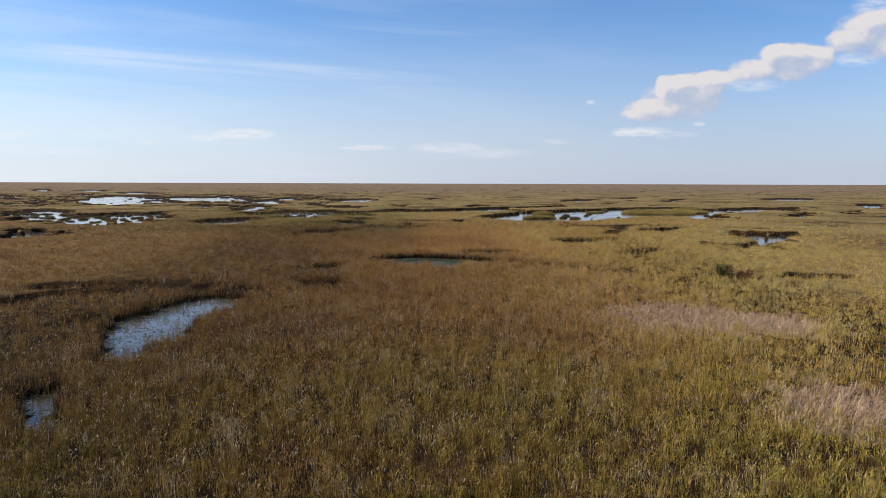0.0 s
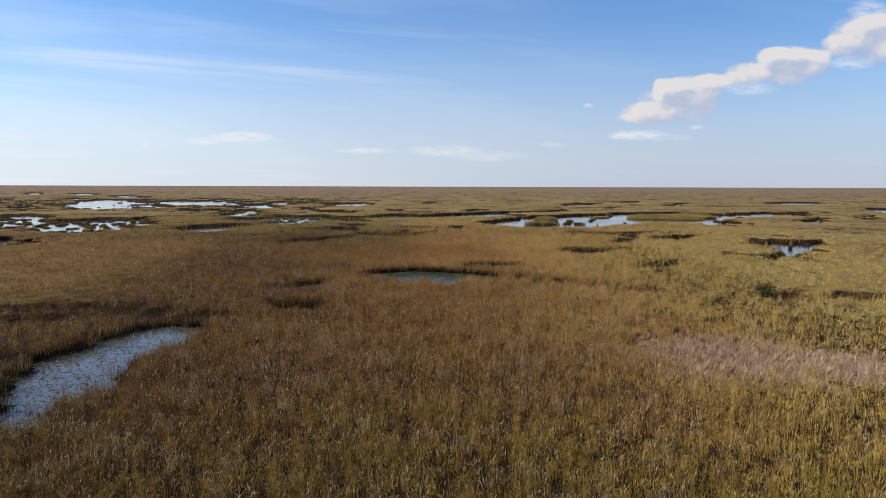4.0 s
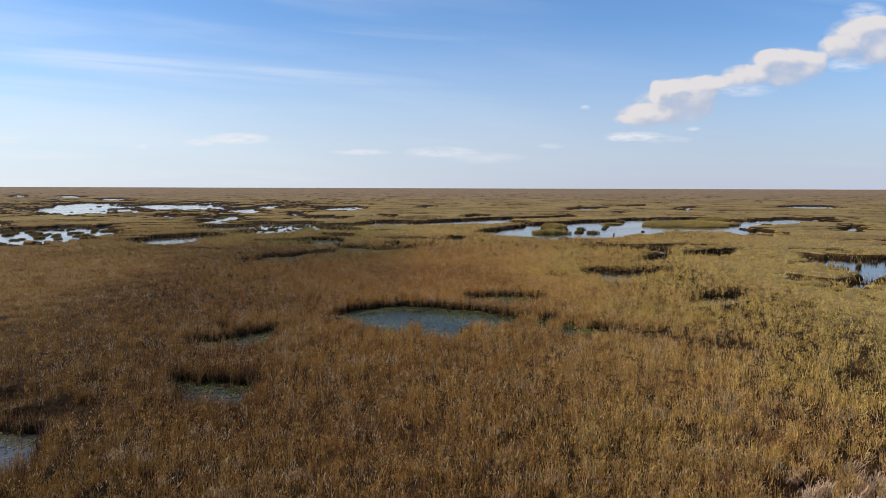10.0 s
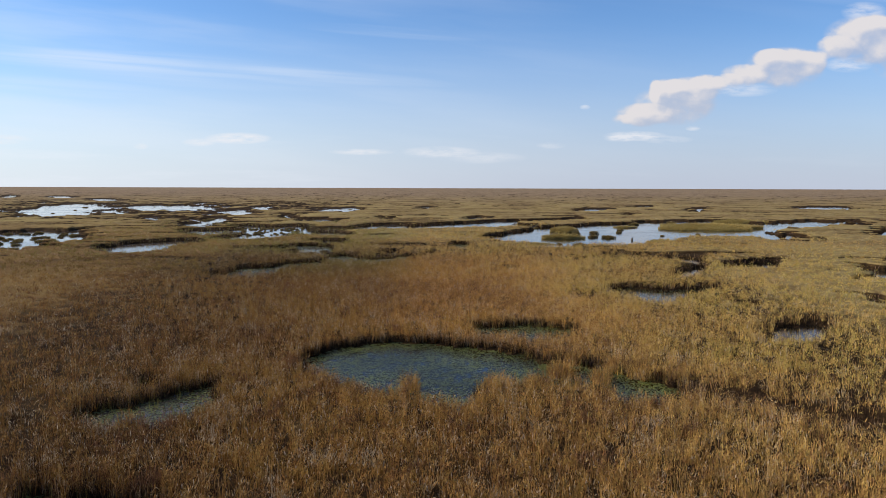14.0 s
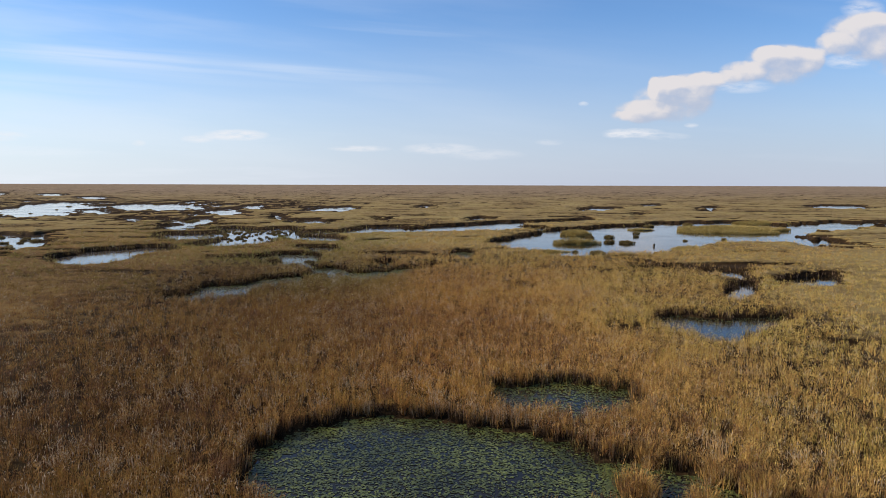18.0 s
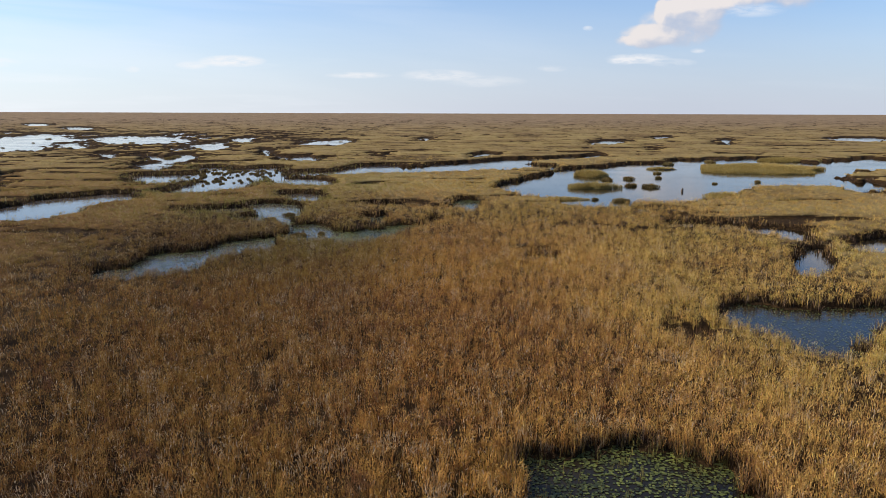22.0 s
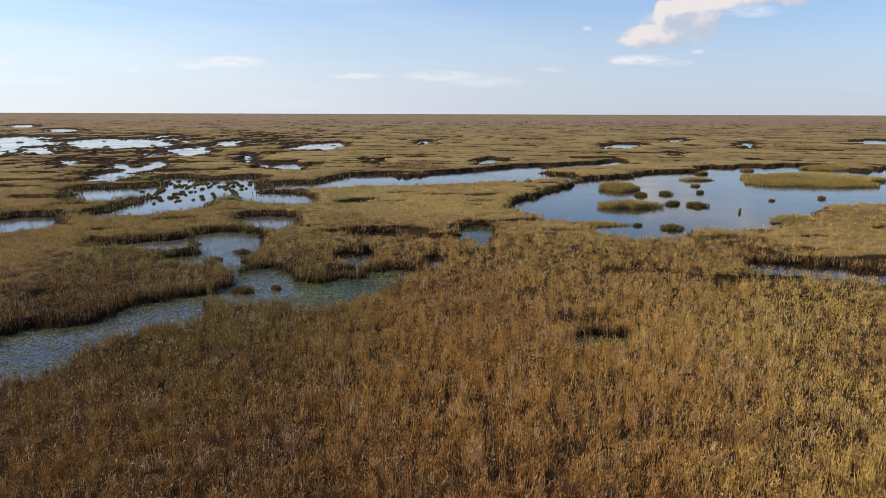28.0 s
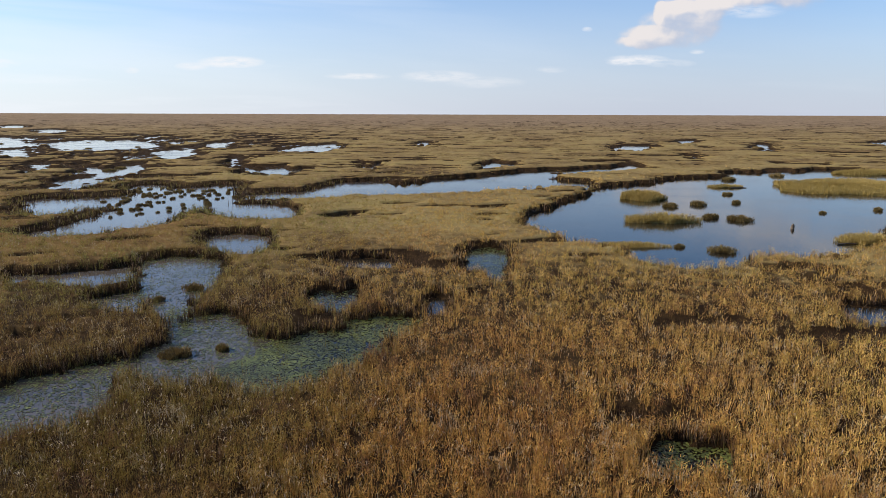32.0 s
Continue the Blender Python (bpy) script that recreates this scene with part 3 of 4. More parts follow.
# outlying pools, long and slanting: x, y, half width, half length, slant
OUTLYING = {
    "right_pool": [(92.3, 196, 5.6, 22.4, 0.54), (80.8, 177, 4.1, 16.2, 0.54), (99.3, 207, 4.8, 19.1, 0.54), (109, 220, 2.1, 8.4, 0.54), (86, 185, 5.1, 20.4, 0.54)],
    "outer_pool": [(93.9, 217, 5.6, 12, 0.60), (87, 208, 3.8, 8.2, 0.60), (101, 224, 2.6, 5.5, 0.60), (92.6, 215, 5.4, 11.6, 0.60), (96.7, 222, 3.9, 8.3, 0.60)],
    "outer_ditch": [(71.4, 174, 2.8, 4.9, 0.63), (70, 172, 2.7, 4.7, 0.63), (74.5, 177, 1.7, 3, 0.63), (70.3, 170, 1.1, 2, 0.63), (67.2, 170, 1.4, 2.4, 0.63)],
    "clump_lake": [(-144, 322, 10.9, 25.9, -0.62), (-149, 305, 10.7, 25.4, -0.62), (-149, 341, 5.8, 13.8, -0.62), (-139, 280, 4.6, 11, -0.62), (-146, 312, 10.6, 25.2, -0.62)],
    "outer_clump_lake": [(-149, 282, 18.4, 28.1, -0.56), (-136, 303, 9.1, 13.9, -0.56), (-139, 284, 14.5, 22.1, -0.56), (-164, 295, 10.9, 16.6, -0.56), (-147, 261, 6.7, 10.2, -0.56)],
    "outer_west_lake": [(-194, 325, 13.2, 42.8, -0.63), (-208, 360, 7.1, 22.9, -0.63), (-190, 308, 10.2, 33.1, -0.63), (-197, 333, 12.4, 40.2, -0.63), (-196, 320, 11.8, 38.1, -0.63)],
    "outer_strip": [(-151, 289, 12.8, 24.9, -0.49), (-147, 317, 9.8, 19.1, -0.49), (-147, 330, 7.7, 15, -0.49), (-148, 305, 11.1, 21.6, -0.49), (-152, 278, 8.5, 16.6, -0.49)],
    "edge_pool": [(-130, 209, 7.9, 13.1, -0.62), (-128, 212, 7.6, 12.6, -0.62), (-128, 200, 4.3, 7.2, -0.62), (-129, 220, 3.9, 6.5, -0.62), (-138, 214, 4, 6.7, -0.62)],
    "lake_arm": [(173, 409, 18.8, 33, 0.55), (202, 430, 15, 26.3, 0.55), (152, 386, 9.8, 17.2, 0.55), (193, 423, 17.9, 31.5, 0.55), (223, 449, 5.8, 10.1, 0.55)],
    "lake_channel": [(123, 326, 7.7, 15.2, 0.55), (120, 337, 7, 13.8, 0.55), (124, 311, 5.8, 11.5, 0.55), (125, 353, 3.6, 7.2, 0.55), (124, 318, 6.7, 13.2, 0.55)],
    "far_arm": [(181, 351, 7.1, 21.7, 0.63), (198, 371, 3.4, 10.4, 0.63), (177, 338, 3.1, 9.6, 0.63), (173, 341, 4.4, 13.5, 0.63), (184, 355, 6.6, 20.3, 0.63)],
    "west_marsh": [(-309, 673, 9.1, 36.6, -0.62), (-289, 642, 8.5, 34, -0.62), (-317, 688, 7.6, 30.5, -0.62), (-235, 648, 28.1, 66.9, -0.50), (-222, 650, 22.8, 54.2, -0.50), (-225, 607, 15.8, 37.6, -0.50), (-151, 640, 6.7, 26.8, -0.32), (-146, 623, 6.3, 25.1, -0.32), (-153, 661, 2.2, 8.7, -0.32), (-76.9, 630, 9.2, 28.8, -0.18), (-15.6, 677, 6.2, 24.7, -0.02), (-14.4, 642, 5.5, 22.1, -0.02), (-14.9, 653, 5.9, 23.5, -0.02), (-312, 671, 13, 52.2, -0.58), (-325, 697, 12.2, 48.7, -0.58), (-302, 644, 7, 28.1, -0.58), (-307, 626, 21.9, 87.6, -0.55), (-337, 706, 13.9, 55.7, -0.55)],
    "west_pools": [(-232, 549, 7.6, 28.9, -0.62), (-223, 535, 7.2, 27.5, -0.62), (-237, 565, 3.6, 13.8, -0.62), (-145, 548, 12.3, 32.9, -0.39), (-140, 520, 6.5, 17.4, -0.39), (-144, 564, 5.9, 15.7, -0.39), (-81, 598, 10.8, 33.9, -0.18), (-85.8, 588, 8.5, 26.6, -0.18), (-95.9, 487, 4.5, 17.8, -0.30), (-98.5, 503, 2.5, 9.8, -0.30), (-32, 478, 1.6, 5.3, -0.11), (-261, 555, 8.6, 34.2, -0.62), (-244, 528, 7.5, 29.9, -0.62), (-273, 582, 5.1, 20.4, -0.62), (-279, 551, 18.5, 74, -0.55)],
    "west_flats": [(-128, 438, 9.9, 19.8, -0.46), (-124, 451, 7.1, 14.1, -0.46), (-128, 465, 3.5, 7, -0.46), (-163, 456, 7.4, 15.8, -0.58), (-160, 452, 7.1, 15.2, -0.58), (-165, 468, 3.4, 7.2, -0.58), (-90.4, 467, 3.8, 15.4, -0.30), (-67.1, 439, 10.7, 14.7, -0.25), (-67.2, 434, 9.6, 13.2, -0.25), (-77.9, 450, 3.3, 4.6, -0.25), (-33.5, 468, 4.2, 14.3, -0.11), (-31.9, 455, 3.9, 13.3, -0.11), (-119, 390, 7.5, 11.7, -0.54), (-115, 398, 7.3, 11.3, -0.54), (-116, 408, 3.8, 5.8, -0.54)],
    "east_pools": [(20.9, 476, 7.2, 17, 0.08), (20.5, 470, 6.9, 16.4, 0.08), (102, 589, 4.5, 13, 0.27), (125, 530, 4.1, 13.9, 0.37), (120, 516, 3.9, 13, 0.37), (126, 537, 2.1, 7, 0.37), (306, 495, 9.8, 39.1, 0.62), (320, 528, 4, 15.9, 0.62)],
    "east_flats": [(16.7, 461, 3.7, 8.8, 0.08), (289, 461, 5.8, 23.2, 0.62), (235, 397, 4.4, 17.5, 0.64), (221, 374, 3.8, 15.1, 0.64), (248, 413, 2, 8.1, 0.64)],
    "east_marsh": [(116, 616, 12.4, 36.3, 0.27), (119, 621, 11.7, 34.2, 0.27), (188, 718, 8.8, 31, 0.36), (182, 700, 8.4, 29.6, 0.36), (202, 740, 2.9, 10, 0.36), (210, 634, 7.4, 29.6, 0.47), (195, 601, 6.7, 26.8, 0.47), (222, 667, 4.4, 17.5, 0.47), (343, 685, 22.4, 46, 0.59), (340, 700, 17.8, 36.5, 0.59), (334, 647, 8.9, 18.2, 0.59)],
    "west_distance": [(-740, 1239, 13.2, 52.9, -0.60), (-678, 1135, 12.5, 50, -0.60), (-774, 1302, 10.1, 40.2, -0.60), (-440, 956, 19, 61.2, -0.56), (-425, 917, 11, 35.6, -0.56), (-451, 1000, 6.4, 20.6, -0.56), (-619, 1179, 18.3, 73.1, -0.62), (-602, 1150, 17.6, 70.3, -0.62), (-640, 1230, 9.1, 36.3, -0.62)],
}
# hollows with no reeds: x, y, radius
GAPS = [(-28.0, 134.2, 2.0), (32.6, 239.5, 1.3), (44.3, 253.6, 1.6), (50.7, 272.3, 2.4), (60, 113.5, 1.8)]
# narrow overgrown ditches: x, y, radius
DITCHES = [(20.5, 135.7, 1.7), (22.1, 134.2, 1.7), (23.7, 132.8, 1.7), (25.2, 131.5, 1.7), (26.5, 130.6, 1.7), (28.1, 127.9, 1.7), (29.0, 127.0, 1.7), (31.2,
          125.9, 1.7), (32.6, 124.9, 1.7), (-58.7, 90.7, 2.2), (-57.4, 92.8, 2.2), (-56.5, 95.8, 2.2), (-55.3, 98.6, 2.2), (-52.7, 100.6, 2.2),
          (-49.6, 101.6, 2.2), (-46.3, 102.7, 2.2), (-42.8, 103.3, 2.2), (-38.8, 102.9, 2.2), (-33.7, 101.5, 2.2), (-30.5, 103.1, 2.2), (-42.1, 80.6,
          1.8), (-40.0, 81.6, 1.8), (-38.4, 83.9, 1.8), (-36.9, 86.7, 1.8), (61.7, 121.0, 2.4), (63.9, 119.7, 2.4), (66.9, 119.8, 2.4), (50.2, 119.4,
          2.4)]
# beds of flattened dead reed: x, y, half width, half depth
FLATTENED = [(27.5, 80.5, 10.0, 9.5), (36, 77, 7.5, 6.5), (29.7, 47.5, 7.0, 6.5), (36, 46, 6.5, 5.5)]
# small patches of low red-brown dead reed: x, y, radius
LOW_SPOTS = [(21.0, 187.5, 1.5), (24.0, 187.5, 1.5), (45.0, 178.0, 1.3), (47.5, 177.5, 1.3), (11.0, 228.5, 1.3), (14.0, 228.0, 1.2), (39.0, 113.0, 1.3), (58.0, 118.5, 1.6),
             (26.0, 92.0, 1.4), (20.0, 88.5, 1.3), (22.0, 185.0, 1.4), (-2.5, 258.5, 1.4), (0.9, 261.0, 1.2), (-44.0, 246.0, 1.2), (-50.0, 238.0, 1.3),
             (-60.0, 106.0, 2.6), (-54.5, 108.5, 2.6), (-49.0, 109.0, 2.4), (-43.5, 108.5, 2.2), (-37.0, 106.5, 1.8),
             (43.0, 275.5, 1.5), (47.0, 276.5, 1.6), (51.0, 275.0, 1.5), (45.0, 268.0, 1.5), (47.5, 265.0, 1.5), (48.0, 260.0, 1.4)]
RNG = np.random.RandomState(7)


def wave_noise(x, y, scale, seed=0):
    """Cheap smooth noise in about -1..1."""
    r = np.random.RandomState(seed)
    out = np.zeros_like(x, dtype=float)
    for k in range(6):
        a, f, p = r.uniform(0, 6.283), r.uniform(0.7, 2.2) / scale, r.uniform(0, 6.283)
        out += np.sin((x * math.cos(a) + y * math.sin(a)) * f * 6.283 + p)
    return out / 3.0


def oval(x, y, cx, cy, rx, ry):
    """Metres into an oval (above 0) or out of it (below 0)."""
    return (1 - np.hypot((x - cx) / rx, (y - cy) / ry)) * rx


def open_water(x, y):
    """Metres into the open water (above 0) or into the reeds (below 0)."""
    x, y = np.asarray(x, float), np.asarray(y, float)
    wild = 0.7 + 0.8 * np.clip((y - 270) / 80, 0, 1)
    wx = x + wild * (0.7 * wave_noise(x, y, 6.0, 1) + 0.50 * wave_noise(x, y, 2.3, 2)) + 0.25 * wave_noise(x, y, 1.1, 7)
    wy = y + wild * (0.9 * wave_noise(x, y, 7.0, 3) + 0.60 * wave_noise(x, y, 2.6, 4)) + 0.30 * wave_noise(x, y, 1.2, 8)
    w = np.full(x.shape, -9.0)
    for ovals in BASINS.values():
        for cx, cy, rx, ry in ovals:
            near = (np.abs(x - cx) < rx + 11) & (np.abs(y - cy) < ry + 11)
            if near.any():
                w[near] = np.maximum(w[near], np.maximum(oval(wx[near], wy[near], cx, cy, rx, ry), -9))
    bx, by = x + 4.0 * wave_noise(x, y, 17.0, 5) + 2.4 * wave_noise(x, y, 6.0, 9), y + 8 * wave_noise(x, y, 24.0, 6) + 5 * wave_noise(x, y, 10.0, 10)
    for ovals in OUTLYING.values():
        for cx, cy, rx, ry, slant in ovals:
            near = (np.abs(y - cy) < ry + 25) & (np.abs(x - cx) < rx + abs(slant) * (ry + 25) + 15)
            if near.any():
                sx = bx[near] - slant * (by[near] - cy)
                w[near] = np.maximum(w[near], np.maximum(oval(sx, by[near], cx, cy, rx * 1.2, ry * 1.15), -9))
    # broken open water far out, thickest in the west
    far = y > 360
    if far.any():
        xf, yf = x[far], y[far]
        v = 0.7 * wave_noise(xf * 0.95, yf * 0.36, 40.0, 11) + 0.40 * wave_noise(xf * 0.9, yf * 0.45, 17.0, 12)
        west = np.clip((-xf - 60) / 80, 0, 1) * np.clip((yf - 380) / 60, 0, 1) * np.clip((1000 - yf) / 250, 0, 1)
        rest = np.clip((yf - 480) / 120, 0, 1)
        w[far] = np.maximum(w[far], np.clip((v + 0.35 * wave_noise(xf, yf * 0.6, 9.0, 17) - 1.45 + 0.95 * west + 0.40 * rest - 2.0 * (1 - np.maximum(west, rest))) * 14.0, -9, 9))
    for cx, cy, r in GAPS:
        near = (np.abs(x - cx) < r + 9) & (np.abs(y - cy) < r + 9)
        if near.any():
            w[near] = np.maximum(w[near], r - np.hypot(wx[near] - cx, wy[near] - cy))
    return w


def sunk(x, y):
    """Long wet hollows with low dead reed among the far beds, 0 to 1."""
    v = wave_noise(x * 0.42, y, 24.0, 91) + 0.7 * wave_noise(x * 0.55, y, 11.0, 92)
    v = np.maximum(v, wave_noise(x * 0.30, y, 42.0, 93) + 0.6 * wave_noise(x * 0.5, y, 17.0, 94) - 0.1)
    west = np.clip((-x - 30) / 90, 0, 1) * np.clip((900 - y) / 300, 0, 1)
    low = np.clip((v - 1.02 + 0.26 * west + 0.28 * np.clip((y - 300) / 120, 0, 1)) * 4, 0, 1) * np.clip((y - 215) / 60, 0, 1)
    wx, wy = x + 0.5 * wave_noise(x, y, 3.0, 98), y + 0.6 * wave_noise(x, y, 3.4, 99)
    for cx, cy, r in DITCHES + LOW_SPOTS:
        cy, r = cy - 1.3 * r, r * 1.55
        near = (np.abs(x - cx) < r + 2) & (np.abs(y - cy) < r + 2)
        if near.any():
            low[near] = np.maximum(low[near], np.clip((1 - np.hypot(wx[near] - cx, wy[near] - cy) / r) * 4, 0, 1))
    return low


def nearest_pass(x, y):
    """How near the flight line comes to a place while it is in view."""
    return np.maximum.reduce([np.full(np.shape(x), 36.0), np.abs(x + 2) / 0.62, y - 184.0])


def flattened(x, y):
    f = np.zeros(np.shape(x))
    for cx, cy, rx, ry in FLATTENED:
        f = np.maximum(f, 1 - np.hypot((x - cx) / rx, (y - cy) / ry) + 0.30 * wave_noise(x, y, 4.0, 21) + 0.16 * wave_noise(x, y, 1.6, 22))
    return f


# ---------- ground and water ----------
def mesh_from(name, verts, faces, mat):
    """One mesh from arrays: verts (n, 3), faces (m, k) with k corners each."""
    me = bpy.data.meshes.new(name)
    m, k = faces.shape
    me.vertices.add(len(verts))
    me.vertices.foreach_set("co", np.asarray(verts, np.float32).ravel())
    me.loops.add(m * k)
    me.loops.foreach_set("vertex_index", faces.astype(np.int32).ravel())
    me.polygons.add(m)
    me.polygons.foreach_set("loop_start", np.arange(0, m * k, k, dtype=np.int32))
    me.polygons.foreach_set("loop_total", np.full(m, k, np.int32))
    me.update(calc_edges=True)
    me.materials.append(mat)
    return me


def stretched(start, fine_end, step, growth, end):
    v, s = [start], step
    while v[-1] < end:
        if v[-1] > fine_end:
            s *= growth
        v.append(v[-1] + s)
    return np.array(v)


def grid_mesh(name, xs, ys, z, mat):
    gx, gy = np.meshgrid(xs, ys)
    verts = np.stack([gx, gy, z(gx, gy)], -1).reshape(-1, 3)
    w = len(xs)
    i = (np.arange(len(ys) - 1)[:, None] * w + np.arange(w - 1)[None]).ravel()
    return mesh_from(name, verts, np.stack([i, i + 1, i + w + 1, i + w], -1), mat)


def far_out(x, y):
    return np.clip((nearest_pass(x, y) - 42) / 75, 0, 1)


def shelving(x, y):
    """Where the western banks shelve gently into the water, 0 to 1."""
    return np.clip((y - 275) / 45, 0, 1) * np.clip((-x - 25) / 25, 0, 1)


def ground_height(x, y):
    w = open_water(x, y)
    rim = 7.0 * np.clip((y - 1400) / 3200, 0, 1) ** 2
    return rim + np.where(w > 0, -0.05 - 0.35 * np.clip(w / 2.0, 0, 1), -0.06 + 0.14 * np.clip((-w - 1.2) / 1.5, 0, 1))


side = stretched(0, 62, 2.6, 1.08, 3600)
ground = new("ground", grid_mesh("ground", np.concatenate([-side[:0:-1], side]),
                                 np.concatenate([-stretched(0, 10, 4, 1.3, 2500)[::-1] + 26, stretched(28, 300, 2.6, 1.03, 4700)]), ground_height, MUD))
tagged(ground, "dark marsh mud and rotting reed litter", "ground", kind="structure")


def thatch_mesh(name, gx, gy, step, mat):
    """The dense lower layer of the reed beds, which falls off steeply at the water's edge."""
    w = open_water(gx, gy)
    far = far_out(gx, gy)
    rise = np.clip((-w - 0.20) / (0.35 + 0.45 * np.minimum(step, 4.0) + 3.2 * shelving(gx, gy)), 0, 1)
    bumps = 0.10 * wave_noise(gx, gy, 3.1, 31) + 0.10 * wave_noise(gx, gy, 1.9, 33) + 0.14 * wave_noise(gx, gy, 7.0, 32)
    mat_flat = np.clip(flattened(gx, gy) * 4, 0, 1)
    z = 0.02 + rise * (0.60 + 0.78 * far + bumps * (1 - 0.6 * far)) * (1 - 0.55 * mat_flat) * (1 - 0.80 * sunk(gx, gy))
    z += 7.0 * np.clip((gy - 1400) / 3200, 0, 1) ** 2
    verts = np.stack([gx, gy, z], -1).reshape(-1, 3)
    n = gx.shape[1]
    i = (np.arange(gx.shape[0] - 1)[:, None] * n + np.arange(n - 1)[None]).ravel()
    f = np.stack([i, i + 1, i + n + 1, i + n], -1)
    land = (w.ravel()[f] < -0.1).any(1) & (np.abs(verts[i, 0]) < 0.75 * verts[i, 1] + 30)
    return mesh_from(name, verts, f[land], mat)


gx, gy = np.meshgrid(np.arange(-176.0, 176.5, 1.0), np.arange(28.0, 201.0, 1.0))
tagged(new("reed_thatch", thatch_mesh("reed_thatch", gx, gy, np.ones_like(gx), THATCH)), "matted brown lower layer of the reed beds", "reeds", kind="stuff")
# further out the rows spread like a fan
gy, gu = np.meshgrid(stretched(200, 330, 1.0, 1.0125, 4700), np.linspace(-0.80, 0.80, 620), indexing="ij")
gx = gu * (gy + 12)
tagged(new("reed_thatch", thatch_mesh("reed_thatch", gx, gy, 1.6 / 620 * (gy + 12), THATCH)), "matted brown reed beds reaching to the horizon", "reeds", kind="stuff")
# the same beds go on beside and behind the way
gx, gy = np.meshgrid(np.arange(-1500.0, 1501.0, 15.0), np.arange(-420.0, 1500.0, 15.0))
vz = 0.85 + 0.22 * wave_noise(gx, gy, 60.0, 95) + 0.12 * wave_noise(gx, gy, 35.0, 96)
vz = np.where(open_water(gx, gy) > -2.0, -0.3, vz)
n = gx.shape[1]
i = (np.arange(gx.shape[0] - 1)[:, None] * n + np.arange(n - 1)[None]).ravel()
fc = np.stack([i, i + 1, i + n + 1, i + n], -1)
out_of_way = ((np.abs(gx) > 0.75 * gy + 14) | (gy < 14)).ravel()[fc].any(1)
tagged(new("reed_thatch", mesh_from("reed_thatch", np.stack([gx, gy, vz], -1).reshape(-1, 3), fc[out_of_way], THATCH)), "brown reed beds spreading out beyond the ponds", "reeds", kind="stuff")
WX = np.array([-3600.0, -400, -100, 0, 100, 400, 3600])
WY = np.array([-2500.0, 20, 200, 400, 800, 4700])
water = new("water", grid_mesh("water", WX, WY, lambda x, y: np.zeros_like(x), WATER))
tagged(water, "still shallow marsh water mirroring the sky", "water", kind="structure")


# ---------- reeds ----------
def blade_arrays(x, y, z, length, width, lean, rng, heading=None):
    """Each blade is a bent kite: base, two shoulders, tip."""
    n = len(x)
    a = rng.uniform(0, 2 * math.pi, n) if heading is None else heading
    f = a + math.pi / 2 + rng.normal(0, 0.6, n)
    dx, dy = np.cos(a), np.sin(a)
    sx, sy = np.cos(f) * width * 0.5, np.sin(f) * width * 0.5
    m = length * 0.6
    l1, l2 = lean * 0.55, lean * 1.7
    mx, my, mz = x + dx * m * np.sin(l1), y + dy * m * np.sin(l1), z + m * np.cos(l1)
    tx, ty, tz = mx + dx * length * 0.4 * np.sin(l2), my + dy * length * 0.4 * np.sin(l2), mz + length * 0.4 * np.cos(l2)
    v = np.empty((n, 4, 3))
    v[:, 0] = np.stack([x, y, z], -1)
    v[:, 1] = np.stack([mx + sx, my + sy, mz], -1)
    v[:, 2] = np.stack([tx, ty, tz], -1)
    v[:, 3] = np.stack([mx - sx, my - sy, mz], -1)
    return v.reshape(-1, 3)


def kite_faces(n):
    b = np.arange(n) * 4
    return np.concatenate([np.stack([b, b + 1, b + 3], -1), np.stack([b + 1, b + 2, b + 3], -1)])


def scatter(x0, x1, y0, y1, cell, density, rng):
    gx, gy = np.meshgrid(np.arange(x0, x1, cell), np.arange(y0, y1, cell))
    gx, gy = gx.ravel(), gy.ravel()
    seen = (np.abs(gx + cell / 2) < 0.70 * (gy + cell) + 6) & (gy > 28)
    gx, gy = gx[seen], gy[seen]
    n = rng.poisson(density(nearest_pass(gx + cell / 2, gy + cell / 2)) * cell * cell)
    x, y = np.repeat(gx, n), np.repeat(gy, n)
    return x + rng.uniform(0, cell, len(x)), y + rng.uniform(0, cell, len(y))


def spikes(x, y, z, length, width, lean, heading, rng):
    """Each blade is one slim triangle from its foot to its tip."""
    n = len(x)
    f = heading + math.pi / 2 + rng.normal(0, 0.7, n)
    sx, sy = np.cos(f) * width * 0.5, np.sin(f) * width * 0.5
    v = np.empty((n, 3, 3))
    v[:, 0] = np.stack([x - sx, y - sy, z], -1)
    v[:, 1] = np.stack([x + sx, y + sy, z], -1)
    v[:, 2] = np.stack([x + np.cos(heading) * length * np.sin(lean), y + np.sin(heading) * length * np.sin(lean), z + length * np.cos(lean)], -1)
    return v.reshape(-1, 3)


